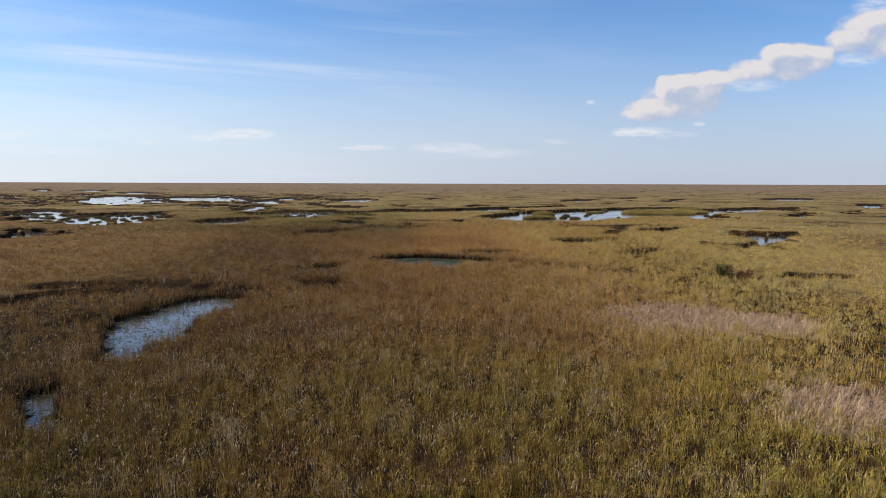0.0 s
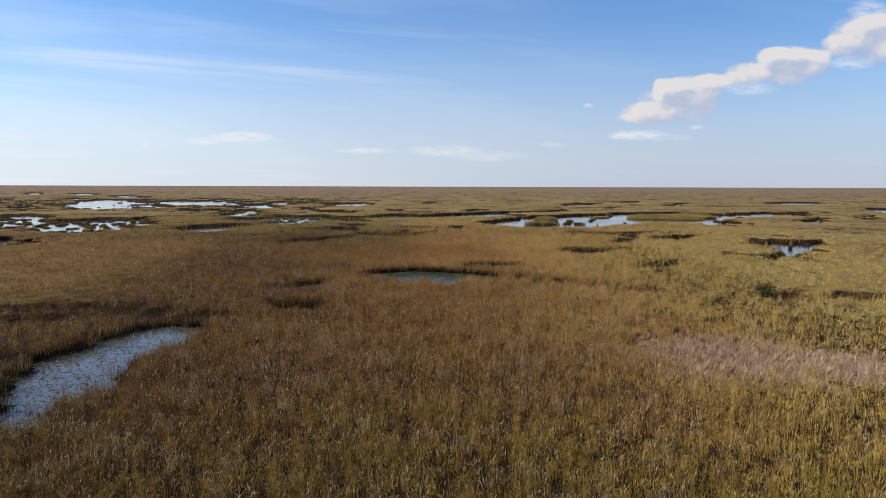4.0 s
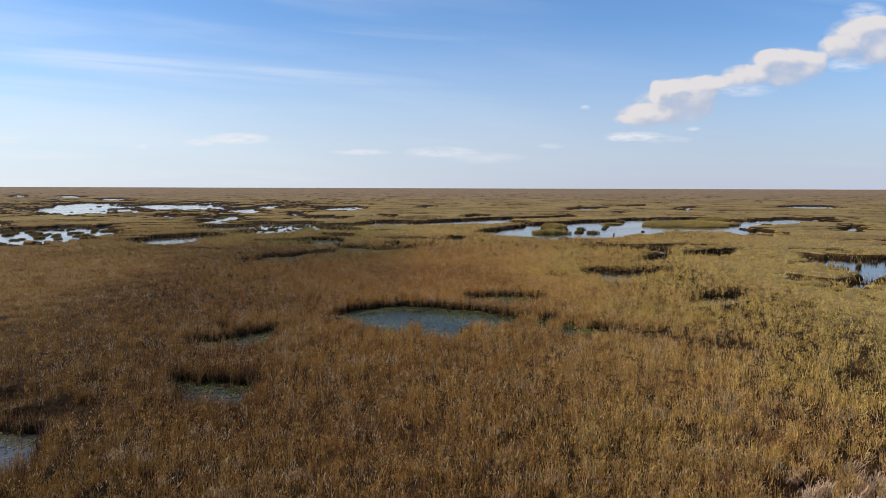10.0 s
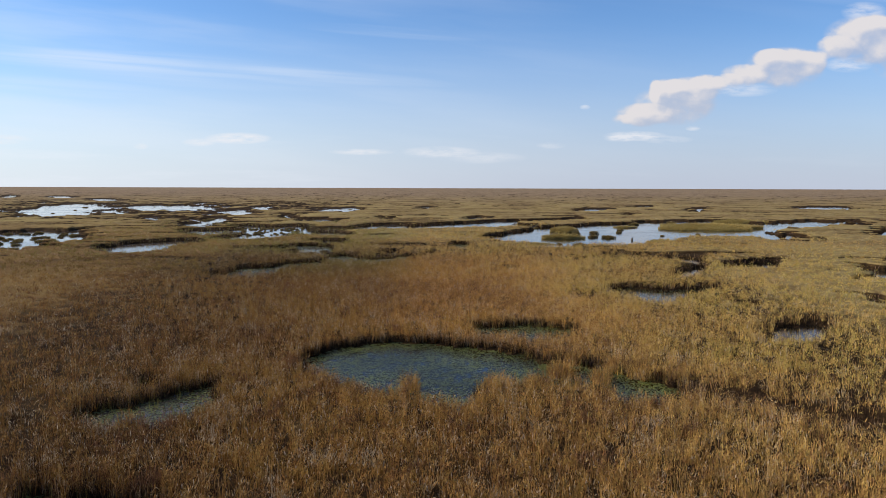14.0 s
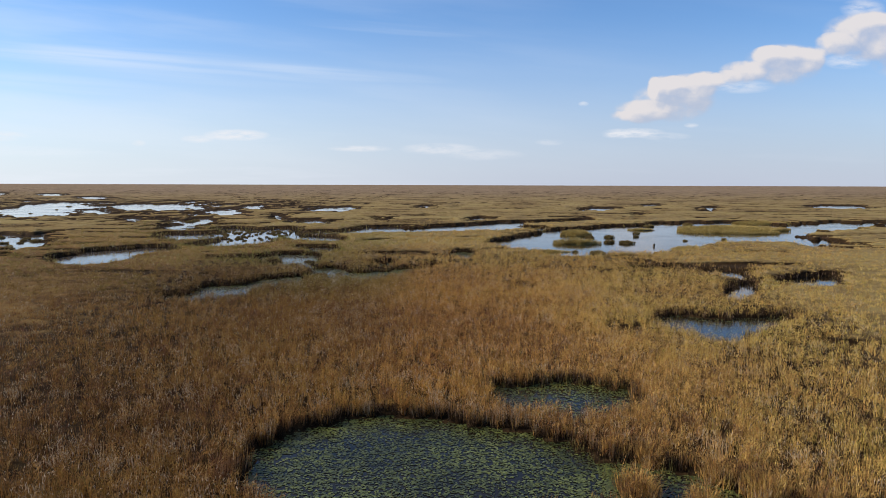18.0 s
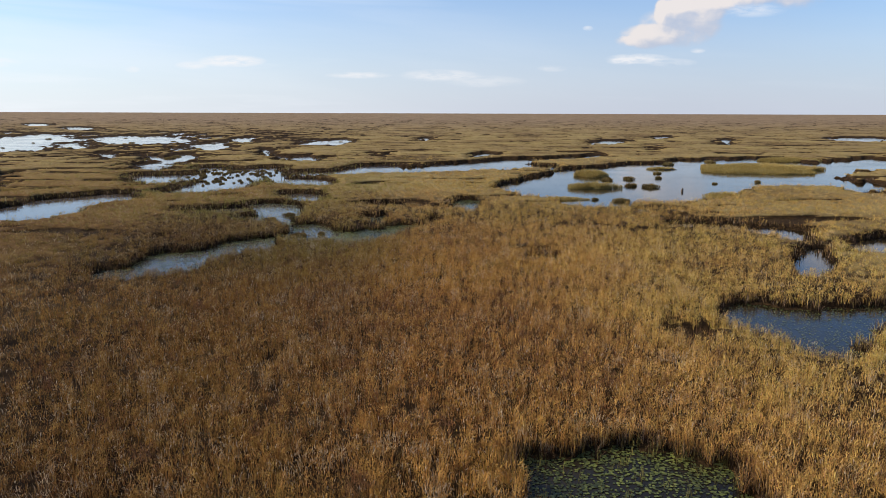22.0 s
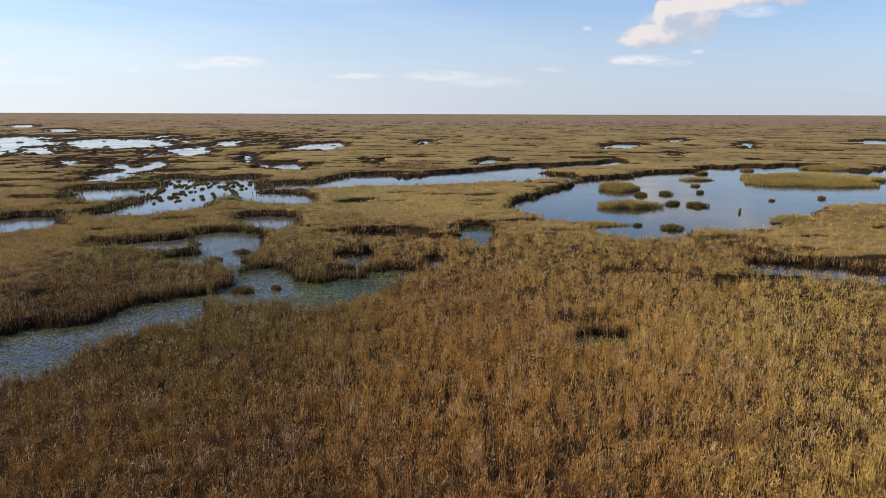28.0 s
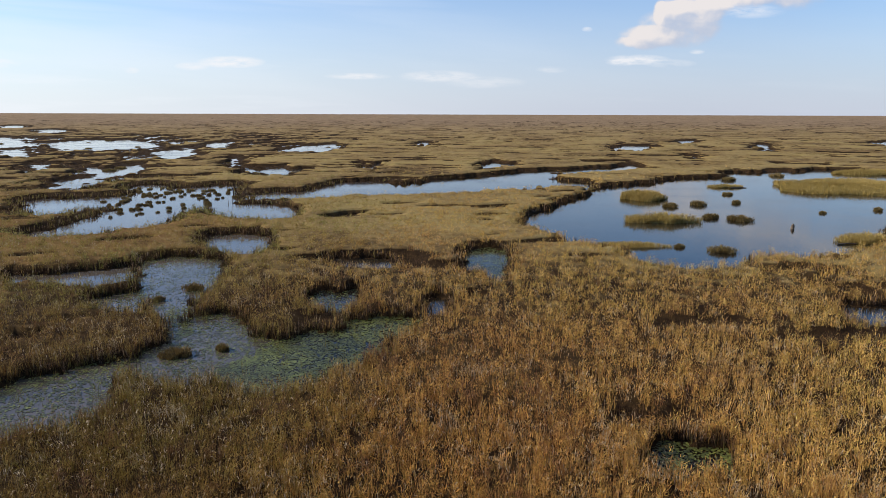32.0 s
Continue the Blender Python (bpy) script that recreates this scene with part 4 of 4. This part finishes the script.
def reed_bed(name, cx, cy, stems, leaves, mat, label, rng, tall=1.7):
    """Tufts of reed at the places given: upright stems and shorter drooping leaves higher up."""
    d = nearest_pass(cx, cy)
    far = far_out(cx, cy)
    th = tall * (1 + 0.10 * wave_noise(cx, cy, 9.0, 41) + 0.13 * wave_noise(cx, cy, 2.0, 42)) * np.clip(rng.normal(1.0, 0.19, len(cx)), 0.5, 1.4)
    spread = 0.15 * (d / 36) ** 0.72
    size = (d / 36) ** 0.28
    parts = []
    for upright, each in ((True, stems), (False, leaves)):
        k = np.repeat(np.arange(len(cx)), each)
        n = len(k)
        a = rng.uniform(0, 2 * math.pi, n)
        r = np.abs(rng.normal(0, 1, n)) * spread[k]
        x, y = cx[k] + np.cos(a) * r, cy[k] + np.sin(a) * r
        a = a + rng.normal(0, 0.7, n)
        foot = 0.05 + 1.05 * far[k]
        t = np.maximum(th[k] - foot, 0.35)
        if upright:
            h, lean, z = t * rng.uniform(0.62, 1.08, n), np.abs(rng.normal(0.15, 0.17, n)), foot
            width = 0.042 * size[k] * rng.uniform(0.55, 1.3, n)
        else:
            z = foot + t * rng.uniform(0.35, 0.95, n)
            h, lean = rng.uniform(0.18, 0.48, n) * (1 + 0.2 * far[k]), rng.normal(0.85, 0.45, n)
            width = 0.046 * size[k] * rng.uniform(0.5, 1.4, n)
        parts.append(spikes(x, y, z, h, width, lean, a, rng))
    v = np.concatenate(parts)
    ob = new(name, mesh_from(name, v, np.arange(len(v)).reshape(-1, 3), mat))
    return tagged(ob, label, "reeds", kind="stuff")


qx, qy = scatter(-700, 700, 28, 1200, 4.0, lambda d: 5.6 * (36.0 / d) ** 1.52, RNG)
thin = 0.80 - 0.14 * np.clip((82 - qy) / 25, 0, 1) + 0.14 * np.clip((qx - 5) / 25, 0, 1) + 0.36 * wave_noise(qx, qy, 1.5, 51) + 0.18 * wave_noise(qx, qy, 5.5, 52) + 0.2 * np.clip((nearest_pass(qx, qy) - 80) / 80, 0, 1)
w = open_water(qx, qy)
keep = (w < -0.04 - 1.3 * shelving(qx, qy)) & (sunk(qx, qy) < 0.35) & (RNG.uniform(0, 1, len(qx)) < (270 - nearest_pass(qx, qy)) / 130) & (flattened(qx, qy) < 0.12 + 0.2 * RNG.uniform(0, 1, len(qx))) & ((RNG.uniform(0, 1, len(qx)) < thin) | (w > -0.8))
qx, qy = qx[keep], qy[keep]
reed_bed("reeds", qx, qy, 8, 16, REED, "dense ochre and olive autumn reeds standing in marsh", RNG)

# a thick fringe of stems down to the water
qx, qy = scatter(-110, 130, 40, 420, 4.0, lambda d: 52.0 * (36.0 / d) ** 1.6, RNG)
w = open_water(qx, qy)
keep = (w < -0.15) & (w > -1.05)
qx, qy = qx[keep], qy[keep]
n = len(qx)
d = nearest_pass(qx, qy)
v = spikes(qx, qy, np.zeros(n), RNG.uniform(0.8, 1.75, n), 0.042 * (d / 36) ** 0.75 * RNG.uniform(0.6, 1.3, n), np.abs(RNG.normal(0.12, 0.18, n)), RNG.uniform(0, 6.283, n), RNG)
tagged(new("fringe_reeds", mesh_from("fringe_reeds", v, np.arange(3 * n).reshape(-1, 3), REED)), "upright reeds fringing the open water", "reeds", kind="stuff")

# pale curled dead leaves caught in the reed tops
qx, qy = scatter(-120, 120, 28, 330, 4.0, lambda d: 6.5 * (36.0 / d) ** 1.9, RNG)
keep = (open_water(qx, qy) < -0.6) & (sunk(qx, qy) < 0.3) & (flattened(qx, qy) < 0.1) & (wave_noise(qx, qy, 2.6, 43) + 0.8 * wave_noise(qx, qy, 7.0, 44) > RNG.uniform(-1.4, 1.2, len(qx)))
qx, qy = qx[keep], qy[keep]
n = len(qx)
d = nearest_pass(qx, qy)
v = blade_arrays(qx, qy, RNG.uniform(1.0, 1.75, n), RNG.uniform(0.25, 0.55, n), 0.040 * (d / 36) ** 0.3 * RNG.uniform(0.6, 1.3, n), np.abs(RNG.normal(0.9, 0.4, n)), RNG)
tagged(new("dead_leaves", mesh_from("dead_leaves", v, kite_faces(n), CURL)), "pale curled dead leaves caught in the reed tops", "reeds", kind="stuff")

# low dead stalks at the foot of the banks, coloured dark to paint the shade there
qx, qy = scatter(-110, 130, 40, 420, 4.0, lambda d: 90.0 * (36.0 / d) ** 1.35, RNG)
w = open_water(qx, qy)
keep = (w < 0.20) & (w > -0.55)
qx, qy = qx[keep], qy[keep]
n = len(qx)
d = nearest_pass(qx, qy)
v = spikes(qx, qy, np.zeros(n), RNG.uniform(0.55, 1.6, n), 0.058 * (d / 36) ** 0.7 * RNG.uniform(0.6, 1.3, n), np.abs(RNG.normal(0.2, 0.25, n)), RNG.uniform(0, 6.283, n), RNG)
tagged(new("bank_stalks", mesh_from("bank_stalks", v, np.arange(3 * n).reshape(-1, 3), DARK)), "dead stalks painted dark with the shade at the foot of the banks", "reeds", kind="stuff")

# low brown dead reed in the sunken strips
qx, qy = scatter(-190, 190, 40, 470, 4.0, lambda d: 18.0 * (36.0 / d) ** 1.25, RNG)
w = open_water(qx, qy)
keep = (w < -0.05) & (sunk(qx, qy) > 0.25)
qx, qy = qx[keep], qy[keep]
n = len(qx)
d = nearest_pass(qx, qy)
v = spikes(qx, qy, np.full(n, 0.05), RNG.uniform(0.35, 1.0, n), 0.06 * (d / 36) ** 0.7 * RNG.uniform(0.6, 1.3, n), np.abs(RNG.normal(0.35, 0.3, n)), RNG.uniform(0, 6.283, n), RNG)
tagged(new("low_reeds", mesh_from("low_reeds", v, np.arange(3 * n).reshape(-1, 3), LOW)), "low broken brown reeds in the sunken wet strips", "reeds", kind="stuff")

# pale broken stalks along the water's edge
qx, qy = scatter(-110, 120, 40, 400, 4.0, lambda d: 55.0 * (36.0 / d) ** 1.9, RNG)
w = open_water(qx, qy)
keep = (w < 0.15) & (w > -0.5)
qx, qy = qx[keep], qy[keep]
n = len(qx)
d = nearest_pass(qx, qy)
v = blade_arrays(qx, qy, np.zeros(n), RNG.uniform(0.5, 1.7, n), 0.032 * (d / 36) ** 0.8 * RNG.uniform(0.6, 1.2, n), np.abs(RNG.normal(0.45, 0.40, n)), RNG)
tagged(new("edge_reeds", mesh_from("edge_reeds", v, kite_faces(n), EDGE)), "pale broken old reed stalks along the water's edge", "reeds", kind="stuff")

# thin green reeds standing in the overgrown pools
GREEN = leaf_material("green reed", [(0.0, (0.06, 0.05, 0.018)), (0.4, (0.17, 0.155, 0.05)), (0.75, (0.28, 0.235, 0.085)), (1.0, (0.44, 0.36, 0.19))])
for pond, fill in (("little_lily_pond", 0.35), ("lily_ditch", 0.15), ("hollow_pool", 0.0), ("south_hollow", 0.25), ("west_hollow", 0.1), ("start_pond", 0.1), ("start_pool", 0.3), ("lily_neck", 0.0), ("lily_arm", 0.1), ("lily_channel", -0.1)):
    ex, ey = (np.array(q) for q in list(zip(*BASINS[pond]))[:2])
    qx, qy = scatter(ex.min() - 4, ex.max() + 4, ey.min() - 4, ey.max() + 4, 1.0, lambda d: 26.0 + 0 * d, RNG)
    w = open_water(qx, qy)
    keep = (w > -0.3) & (wave_noise(qx, qy, 2.4, 77) + 0.5 * wave_noise(qx, qy, 0.9, 78) > 0.38 - fill + 0.35 * np.clip(w, 0, 3))
    qx, qy = qx[keep], qy[keep]
    n = len(qx)
    v = spikes(qx, qy, np.full(n, -0.1), RNG.uniform(0.5, 1.4, n), 0.035 * RNG.uniform(0.6, 1.3, n), np.abs(RNG.normal(0.2, 0.2, n)), RNG.uniform(0, 6.283, n), RNG)
    tagged(new("emergent_reeds", mesh_from("emergent_reeds", v, np.arange(3 * n).reshape(-1, 3), GREEN)), "thin green reeds growing out of the shallow pool", "reeds", kind="stuff")

# mats of flattened dead reed
qx, qy = scatter(8, 62, 34, 110, 2.0, lambda d: 130.0 + 0 * d, RNG)
fl = flattened(qx, qy)
keep = (fl > RNG.uniform(0.0, 0.28, len(fl))) & (wave_noise(qx, qy, 1.3, 72) + 0.6 * wave_noise(qx, qy, 0.7, 73) > RNG.uniform(-1.1, 0.45, len(fl)))
qx, qy = qx[keep], qy[keep]
n = len(qx)
swirl = 1.6 * wave_noise(qx, qy, 3.5, 74) + 0.9 * wave_noise(qx, qy, 1.4, 75) + RNG.normal(0, 0.55, n)
v = blade_arrays(qx, qy, 0.40 + 0.16 * wave_noise(qx, qy, 1.6, 71) + RNG.uniform(0, 0.25, n), RNG.uniform(0.5, 1.4, n), 0.042 * RNG.uniform(0.6, 1.4, n), RNG.normal(1.1, 0.28, n), RNG, swirl)
tagged(new("flattened_reeds", mesh_from("flattened_reeds", v, kite_faces(n), FLAT)), "pinkish straw mat of flattened dead reeds", "reeds", kind="stuff")


# ---------- water lilies ----------
def lily_pads(pond, per_m2, size=0.108, shore=0.25):
    """Floating leaves on one of the ponds, each a notched round of its own."""
    pts = []
    for cx, cy, r, _ in BASINS[pond]:
        n = RNG.poisson(per_m2 * (2 * r + 1) ** 2)
        x, y = RNG.uniform(cx - r - 0.5, cx + r + 0.5, n), RNG.uniform(cy - r - 0.5, cy + r + 0.5, n)
        own = np.hypot(x - cx, y - cy) < r + 0.4
        for ox, oy, other, _ in BASINS[pond]:
            if (ox, oy, other) == (cx, cy, r):
                break
            own &= np.hypot(x - ox, y - oy) > other
        pts.append(np.stack([x[own], y[own]], -1))
    p = np.concatenate(pts)
    w = open_water(p[:, 0], p[:, 1])
    patch = wave_noise(p[:, 0], p[:, 1], 5.0, 61) + 0.5 * wave_noise(p[:, 0], p[:, 1], 1.7, 62)
    p = p[(w > shore * 0.2) & (patch > RNG.uniform(-2.6, 0.2, len(p)))]
    n, k = len(p), 5
    a0 = RNG.uniform(0, 6.283, n)[:, None] + np.linspace(0.25, 6.03, k)[None]
    rad = size * RNG.uniform(0.65, 1.25, n)[:, None]
    tilt = RNG.normal(0, 0.10, (n, 2))
    cx, cy = np.cos(a0) * rad, np.sin(a0) * rad
    z = 0.022 + 0.012 * RNG.uniform(0, 1, n)[:, None] + np.abs(cx * tilt[:, :1] + cy * tilt[:, 1:])
    v = np.stack([p[:, :1] + cx, p[:, 1:] + cy, z], -1).reshape(-1, 3)
    f = np.arange(n * k).reshape(n, k)
    ob = new("lily_pads", mesh_from("lily_pads", v, f, PAD))
    return tagged(ob, "green water-lily pads floating on the dark water", "lily pads", kind="stuff")


lily_pads("lily_pond", 46, 0.094)
lily_pads("little_lily_pond", 26)
lily_pads("lily_ditch", 40)
lily_pads("lily_channel", 20, 0.1)
lily_pads("lily_arm", 44, 0.115)
lily_pads("lily_neck", 9)
lily_pads("lily_throat", 18)
lily_pads("start_pond", 5, 0.12)
lily_pads("start_pool", 5)
lily_pads("west_hollow", 30)
lily_pads("south_hollow", 30)
lily_pads("east_pond", 10, 0.075)
lily_pads("hollow_pool", 40)
lily_pads("bird_pool", 14)
lily_pads("small_pool", 14)
lily_pads("mid_ditch", 12)
lily_pads("reed_pool", 2)


# ---------- things: tussocks, islands, bushes, driftwood ----------
def part(name, me, parent, label=""):
    ob = new(name, me)
    ob.parent = parent
    if label:
        ob["label"] = label
    return ob


def thing(name, x, y, label, category, group=""):
    e = new(name)
    e.location = (x, y, 0)
    return tagged(e, label, category, group)


def mound(name, rx, ry, h, mat, rng, rings=4, seg=14):
    """A low uneven hump that goes a little below the water."""
    v, f = [(0.0, 0.0, h)], []
    ph = rng.uniform(0, 6.28, 3)
    for i in range(1, rings + 1):
        t = i / rings
        for j in range(seg):
            a = 2 * math.pi * j / seg
            k = 1 + 0.16 * math.sin(2 * a + ph[0]) + 0.10 * math.sin(5 * a + ph[1]) + rng.uniform(-0.04, 0.04)
            v.append((math.cos(a) * rx * t * k, math.sin(a) * ry * t * k, h * (1 - t ** 2.2) - 0.30 * t ** 3 + rng.uniform(-0.03, 0.03)))
    for j in range(seg):
        f.append((0, 1 + j, 1 + (j + 1) % seg))
    for i in range(rings - 1):
        for j in range(seg):
            a, b = 1 + i * seg + j, 1 + i * seg + (j + 1) % seg
            f += [(a, a + seg, b + seg), (a, b + seg, b)]
    return mesh_from(name, np.array(v), np.array(f), mat)


def tuft_mesh(name, rx, ry, per_m2, tall, width, mat, rng, lean=0.25, base=0.1):
    n = max(60, int(per_m2 * math.pi * rx * ry))
    a, r = rng.uniform(0, 6.283, n), np.sqrt(rng.uniform(0, 1, n))
    wob = 1 + 0.20 * np.sin(2 * a + rng.uniform(0, 6)) + 0.13 * np.sin(5 * a + rng.uniform(0, 6)) + 0.06 * np.sin(11 * a + rng.uniform(0, 6))
    x, y = np.cos(a) * r * rx * wob, np.sin(a) * r * ry * wob
    lump = 1 + 0.15 * wave_noise(x, y, max(rx, ry) * 0.7, 81)
    h = tall * rng.uniform(0.5, 1.08, n) * (1.08 - 0.35 * r ** 2) * lump
    drop = rng.uniform(0, 1, n) < 0.45
    z = np.where(drop, h * rng.uniform(0.4, 0.9, n), base * (1 - r * r))
    h = np.where(drop, h * 0.4, h)
    ln = np.where(drop, rng.normal(0.8, 0.4, n), np.abs(rng.normal(lean, 0.2, n)))
    v = spikes(x, y, z, h, width * rng.uniform(0.6, 1.3, n), ln, a + rng.normal(0, 0.8, n), rng)
    return mesh_from(name, v, np.arange(3 * n).reshape(-1, 3), mat)


def tussock(kind_rng, rx, ry, tall, per_m2, width, mat=None):
    e = thing("tussock", 0, 0, "rounded sedge tussock with dark wet base standing in water", "tussock", "tussocks in the water")
    part("root_mound", mound("root_mound", rx * 0.95, ry * 0.95, 0.28, MUD, kind_rng), e, "dark muddy root mound")
    part("sedge", tuft_mesh("sedge", rx, ry, per_m2, tall, width, mat or SEDGE, kind_rng), e)
    return e


tr = np.random.RandomState(23)
BASE_TUSSOCKS = [tussock(tr, 0.85, 0.85, 0.80, 380, 0.07), tussock(tr, 0.9, 0.7, 0.70, 380, 0.07), tussock(tr, 0.8, 0.9, 0.62, 380, 0.07)]
# x, y, radius
LAKE_TUSSOCKS = [(52.1, 343.8, 2.0), (54.9, 325.9, 2.2), (59.9, 322.9, 2.9), (60.0, 347.0, 2.0), (70.9, 350.5, 1.6), (76.1, 368.5, 1.7),
                 (93.9, 410.7, 2.4), (117.5, 426.0, 2.7), (83.1, 333.2, 0.9), (98.7, 338.0, 1.2), (42.7, 289.3, 2.2), (41.1, 380.3, 1.3),
                 (26.3, 384.4, 1.1), (36.9, 293.1, 0.9), (-27.6, 240.6, 1.5), (-23.8, 242.1, 0.7), (-36.8, 259.2, 0.9), (-34.5, 264.7, 1.5)]


def place_tussock(k, x, y, r, tallness=1.0):
    b = BASE_TUSSOCKS[k % 3]
    m = Matrix.Translation((x, y, 0)) @ Matrix.Rotation(tr.uniform(0, 6.28), 4, "Z")
    t = copy_thing(b, m)
    t.scale = (r, r, tallness * (0.55 + 0.38 * r))
    return t


for k, (x, y, r) in enumerate(LAKE_TUSSOCKS):
    place_tussock(k, x, y, r)
# the many small dark clumps of the western lakes
for k in range(150):
    u = tr.uniform(0, 1)
    x, y = (-71 + 21 * (tr.uniform(0, 1) - 0.5) * 2, 367 + tr.normal(0, 9)) if u < 0.75 else (-74 + tr.normal(0, 6), 339 + tr.normal(0, 6))
    if open_water(np.array([x]), np.array([y]))[0] > 0.3:
        place_tussock(k, x, y, tr.uniform(0.35, 0.85), 0.8)
for k in range(46):
    x, y = tr.uniform(-330, -50), tr.uniform(390, 720)
    if open_water(np.array([x]), np.array([y]))[0] > 1.0:
        place_tussock(k, x, y, tr.uniform(1.2, 3.0), 0.6)
for k in range(190):
    y = tr.uniform(225, 400)
    x = -tr.uniform(0.42, 0.66) * y
    if open_water(np.array([x]), np.array([y]))[0] > 0.4:
        place_tussock(k, x, y, tr.uniform(0.9, 2.2), 0.75)
for k, b in enumerate(BASE_TUSSOCKS):
    b.location = ((-60.0, 346.0, 0), (-57.0, 359.0, 0), (-82.0, 349.0, 0))[k]


def reed_island(x, y, rx, ry, tall, per_m2, width, label):
    rng = np.random.RandomState(int(abs(x * 7 + y)))
    e = thing("reed_island", x, y, label, "reed island", "islands in the lake")
    part("mud_base", mound("mud_base", rx * 0.97, ry * 0.97, 0.2, MUD, rng, 6, 28), e, "dark mud base")
    part("reeds", tuft_mesh("reeds", rx, ry, per_m2, tall, width, ISLE, rng, 0.22), e)
    return e


reed_island(50.2, 360.5, 6.3, 6.0, 1.9, 90, 0.10, "olive reed island with dark shaded foot in the lake")
reed_island(42.4, 320.5, 6.6, 3.0, 1.8, 100, 0.09, "long straw-coloured reed island in the lake")
reed_island(121, 386, 25.0, 17.0, 1.9, 42, 0.13, "broad flat golden reed island in the lake")
reed_island(71.8, 298.5, 4.0, 3.2, 1.5, 110, 0.09, "low ragged reed island near the bank")
reed_island(158, 436, 16.0, 6.0, 1.7, 40, 0.14, "long reed island beside the far channel")
reed_island(83.4, 388, 4.5, 2.5, 1.0, 90, 0.10, "low brown reed island with bleached edge")
reed_island(29.1, 294.0, 5.6, 2.0, 0.7, 110, 0.08, "low trampled spit of brown reed debris")
# reed clumps standing in the lily ditch
for x, y, r in [(10.7, 138.3, 1.4), (14.2, 136.3, 1.1), (16.6, 140.2, 1.2), (18.6, 137.8, 1.3), (4.3, 133.2, 1.3), (-4.0, 133.7, 1.0), (21.5, 136.0, 1.1), (12.7, 142.6, 0.8)]:
    rng = np.random.RandomState(int(abs(x * 11 + y)))
    e = thing("reed_clump", x, y, "leaning clump of pale green reeds among lily pads", "reed clump", "clumps beside the lily pond")
    part("root_mound", mound("root_mound", r * 0.8, r * 0.8, 0.15, MUD, rng), e)
    part("reeds", tuft_mesh("reeds", r, r, 160, 1.8, 0.04, REED, rng, 0.3), e)
    part("old_stalks", tuft_mesh("old_stalks", r * 1.1, r * 1.1, 14, 1.3, 0.05, EDGE, rng, 0.7), e, "pale broken stalks")


def limb(a, b, r0, r1, seg=6):
    a, b = Vector(a), Vector(b)
    q = (b - a).to_track_quat("Z", "Y")
    v = []
    for p, r in ((a, r0), (b, r1)):
        for j in range(seg):
            t = 2 * math.pi * j / seg
            v.append(p + q @ Vector((math.cos(t) * r, math.sin(t) * r, 0)))
    f = [(j, (j + 1) % seg, seg + (j + 1) % seg, seg + j) for j in range(seg)]
    return [tuple(p) for p in v], f


def limbs_mesh(name, pieces, mat):
    v, f = [], []
    for a, b, r0, r1 in pieces:
        pv, pf = limb(a, b, r0, r1)
        f += [tuple(i + len(v) for i in q) for q in pf]
        v += pv
    return mesh_from(name, np.array(v), np.array(f), mat)


def bush(x, y, size, mat, label):
    rng = np.random.RandomState(int(x * 13 + y))
    e = thing("bush", x, y, label, "bush")
    stems, ends = [], []
    for k in range(9):
        a = rng.uniform(0, 6.28)
        p1 = Vector((math.cos(a) * 0.25, math.sin(a) * 0.25, 0.9)) * size
        p2 = p1 + Vector((math.cos(a) * rng.uniform(0.2, 0.6), math.sin(a) * rng.uniform(0.2, 0.6), rng.uniform(0.4, 0.9))) * size
        stems += [((0, 0, 0), p1, 0.05, 0.035), (p1, p2, 0.035, 0.012)]
        ends += [p1.lerp(p2, 0.3), p1.lerp(p2, 0.7), p2]
    part("stems", limbs_mesh("stems", stems, WOOD), e, "thin grey stems")
    c = np.array([tuple(p) for p in ends])
    n = 2600
    k = rng.randint(0, len(c), n)
    p = c[k] + rng.normal(0, 0.22 * size, (n, 3))
    p[:, 2] = np.maximum(p[:, 2], 0.15)
    v = blade_arrays(p[:, 0], p[:, 1], p[:, 2], rng.uniform(0.10, 0.22, n), np.full(n, 0.09), rng.uniform(0.2, 1.6, n), rng)
    part("leaves", mesh_from("leaves", v, kite_faces(n), mat), e)
    return e


bush(47.0, 115.5, 1.55, BUSH, "dark green bush standing among the reeds")
bush(50.2, 114.5, 1.25, REDBUSH, "reddish brown bush beside the green bush")


def driftwood(x, y, length, turn):
    rng = np.random.RandomState(int(x + y))
    e = thing("driftwood", x, y, "weathered pale driftwood log lying at the water's edge", "driftwood")
    e.rotation_euler = (0, 0, turn)
    part("trunk", limbs_mesh("trunk", [((-length / 2, 0, 0.12), (0, 0.1, 0.16), 0.16, 0.14), ((0, 0.1, 0.16), (length / 2, -0.05, 0.10), 0.14, 0.07)], WOOD), e)
    part("branch", limbs_mesh("branch", [((0.2, 0.1, 0.2), (0.9, 0.5, 0.7), 0.06, 0.02)], WOOD), e)
    return e


driftwood(66.9, 296.0, 3.6, 0.2)
driftwood(86.7, 386.0, 5.0, 0.1)
driftwood(49.0, 489.0, 6.0, -0.1)
e = thing("stump", 65.7, 312.3, "small dark dead stump standing in the lake", "stump")
part("trunk", limbs_mesh("trunk", [((0, 0, -0.3), (0.05, 0, 0.6), 0.38, 0.3), ((0.05, 0, 0.6), (0.15, 0.05, 1.0), 0.3, 0.12)], WOOD), e)
part("branch", limbs_mesh("branch", [((0.05, 0, 0.6), (0.6, 0.1, 0.75), 0.08, 0.03)], WOOD), e)
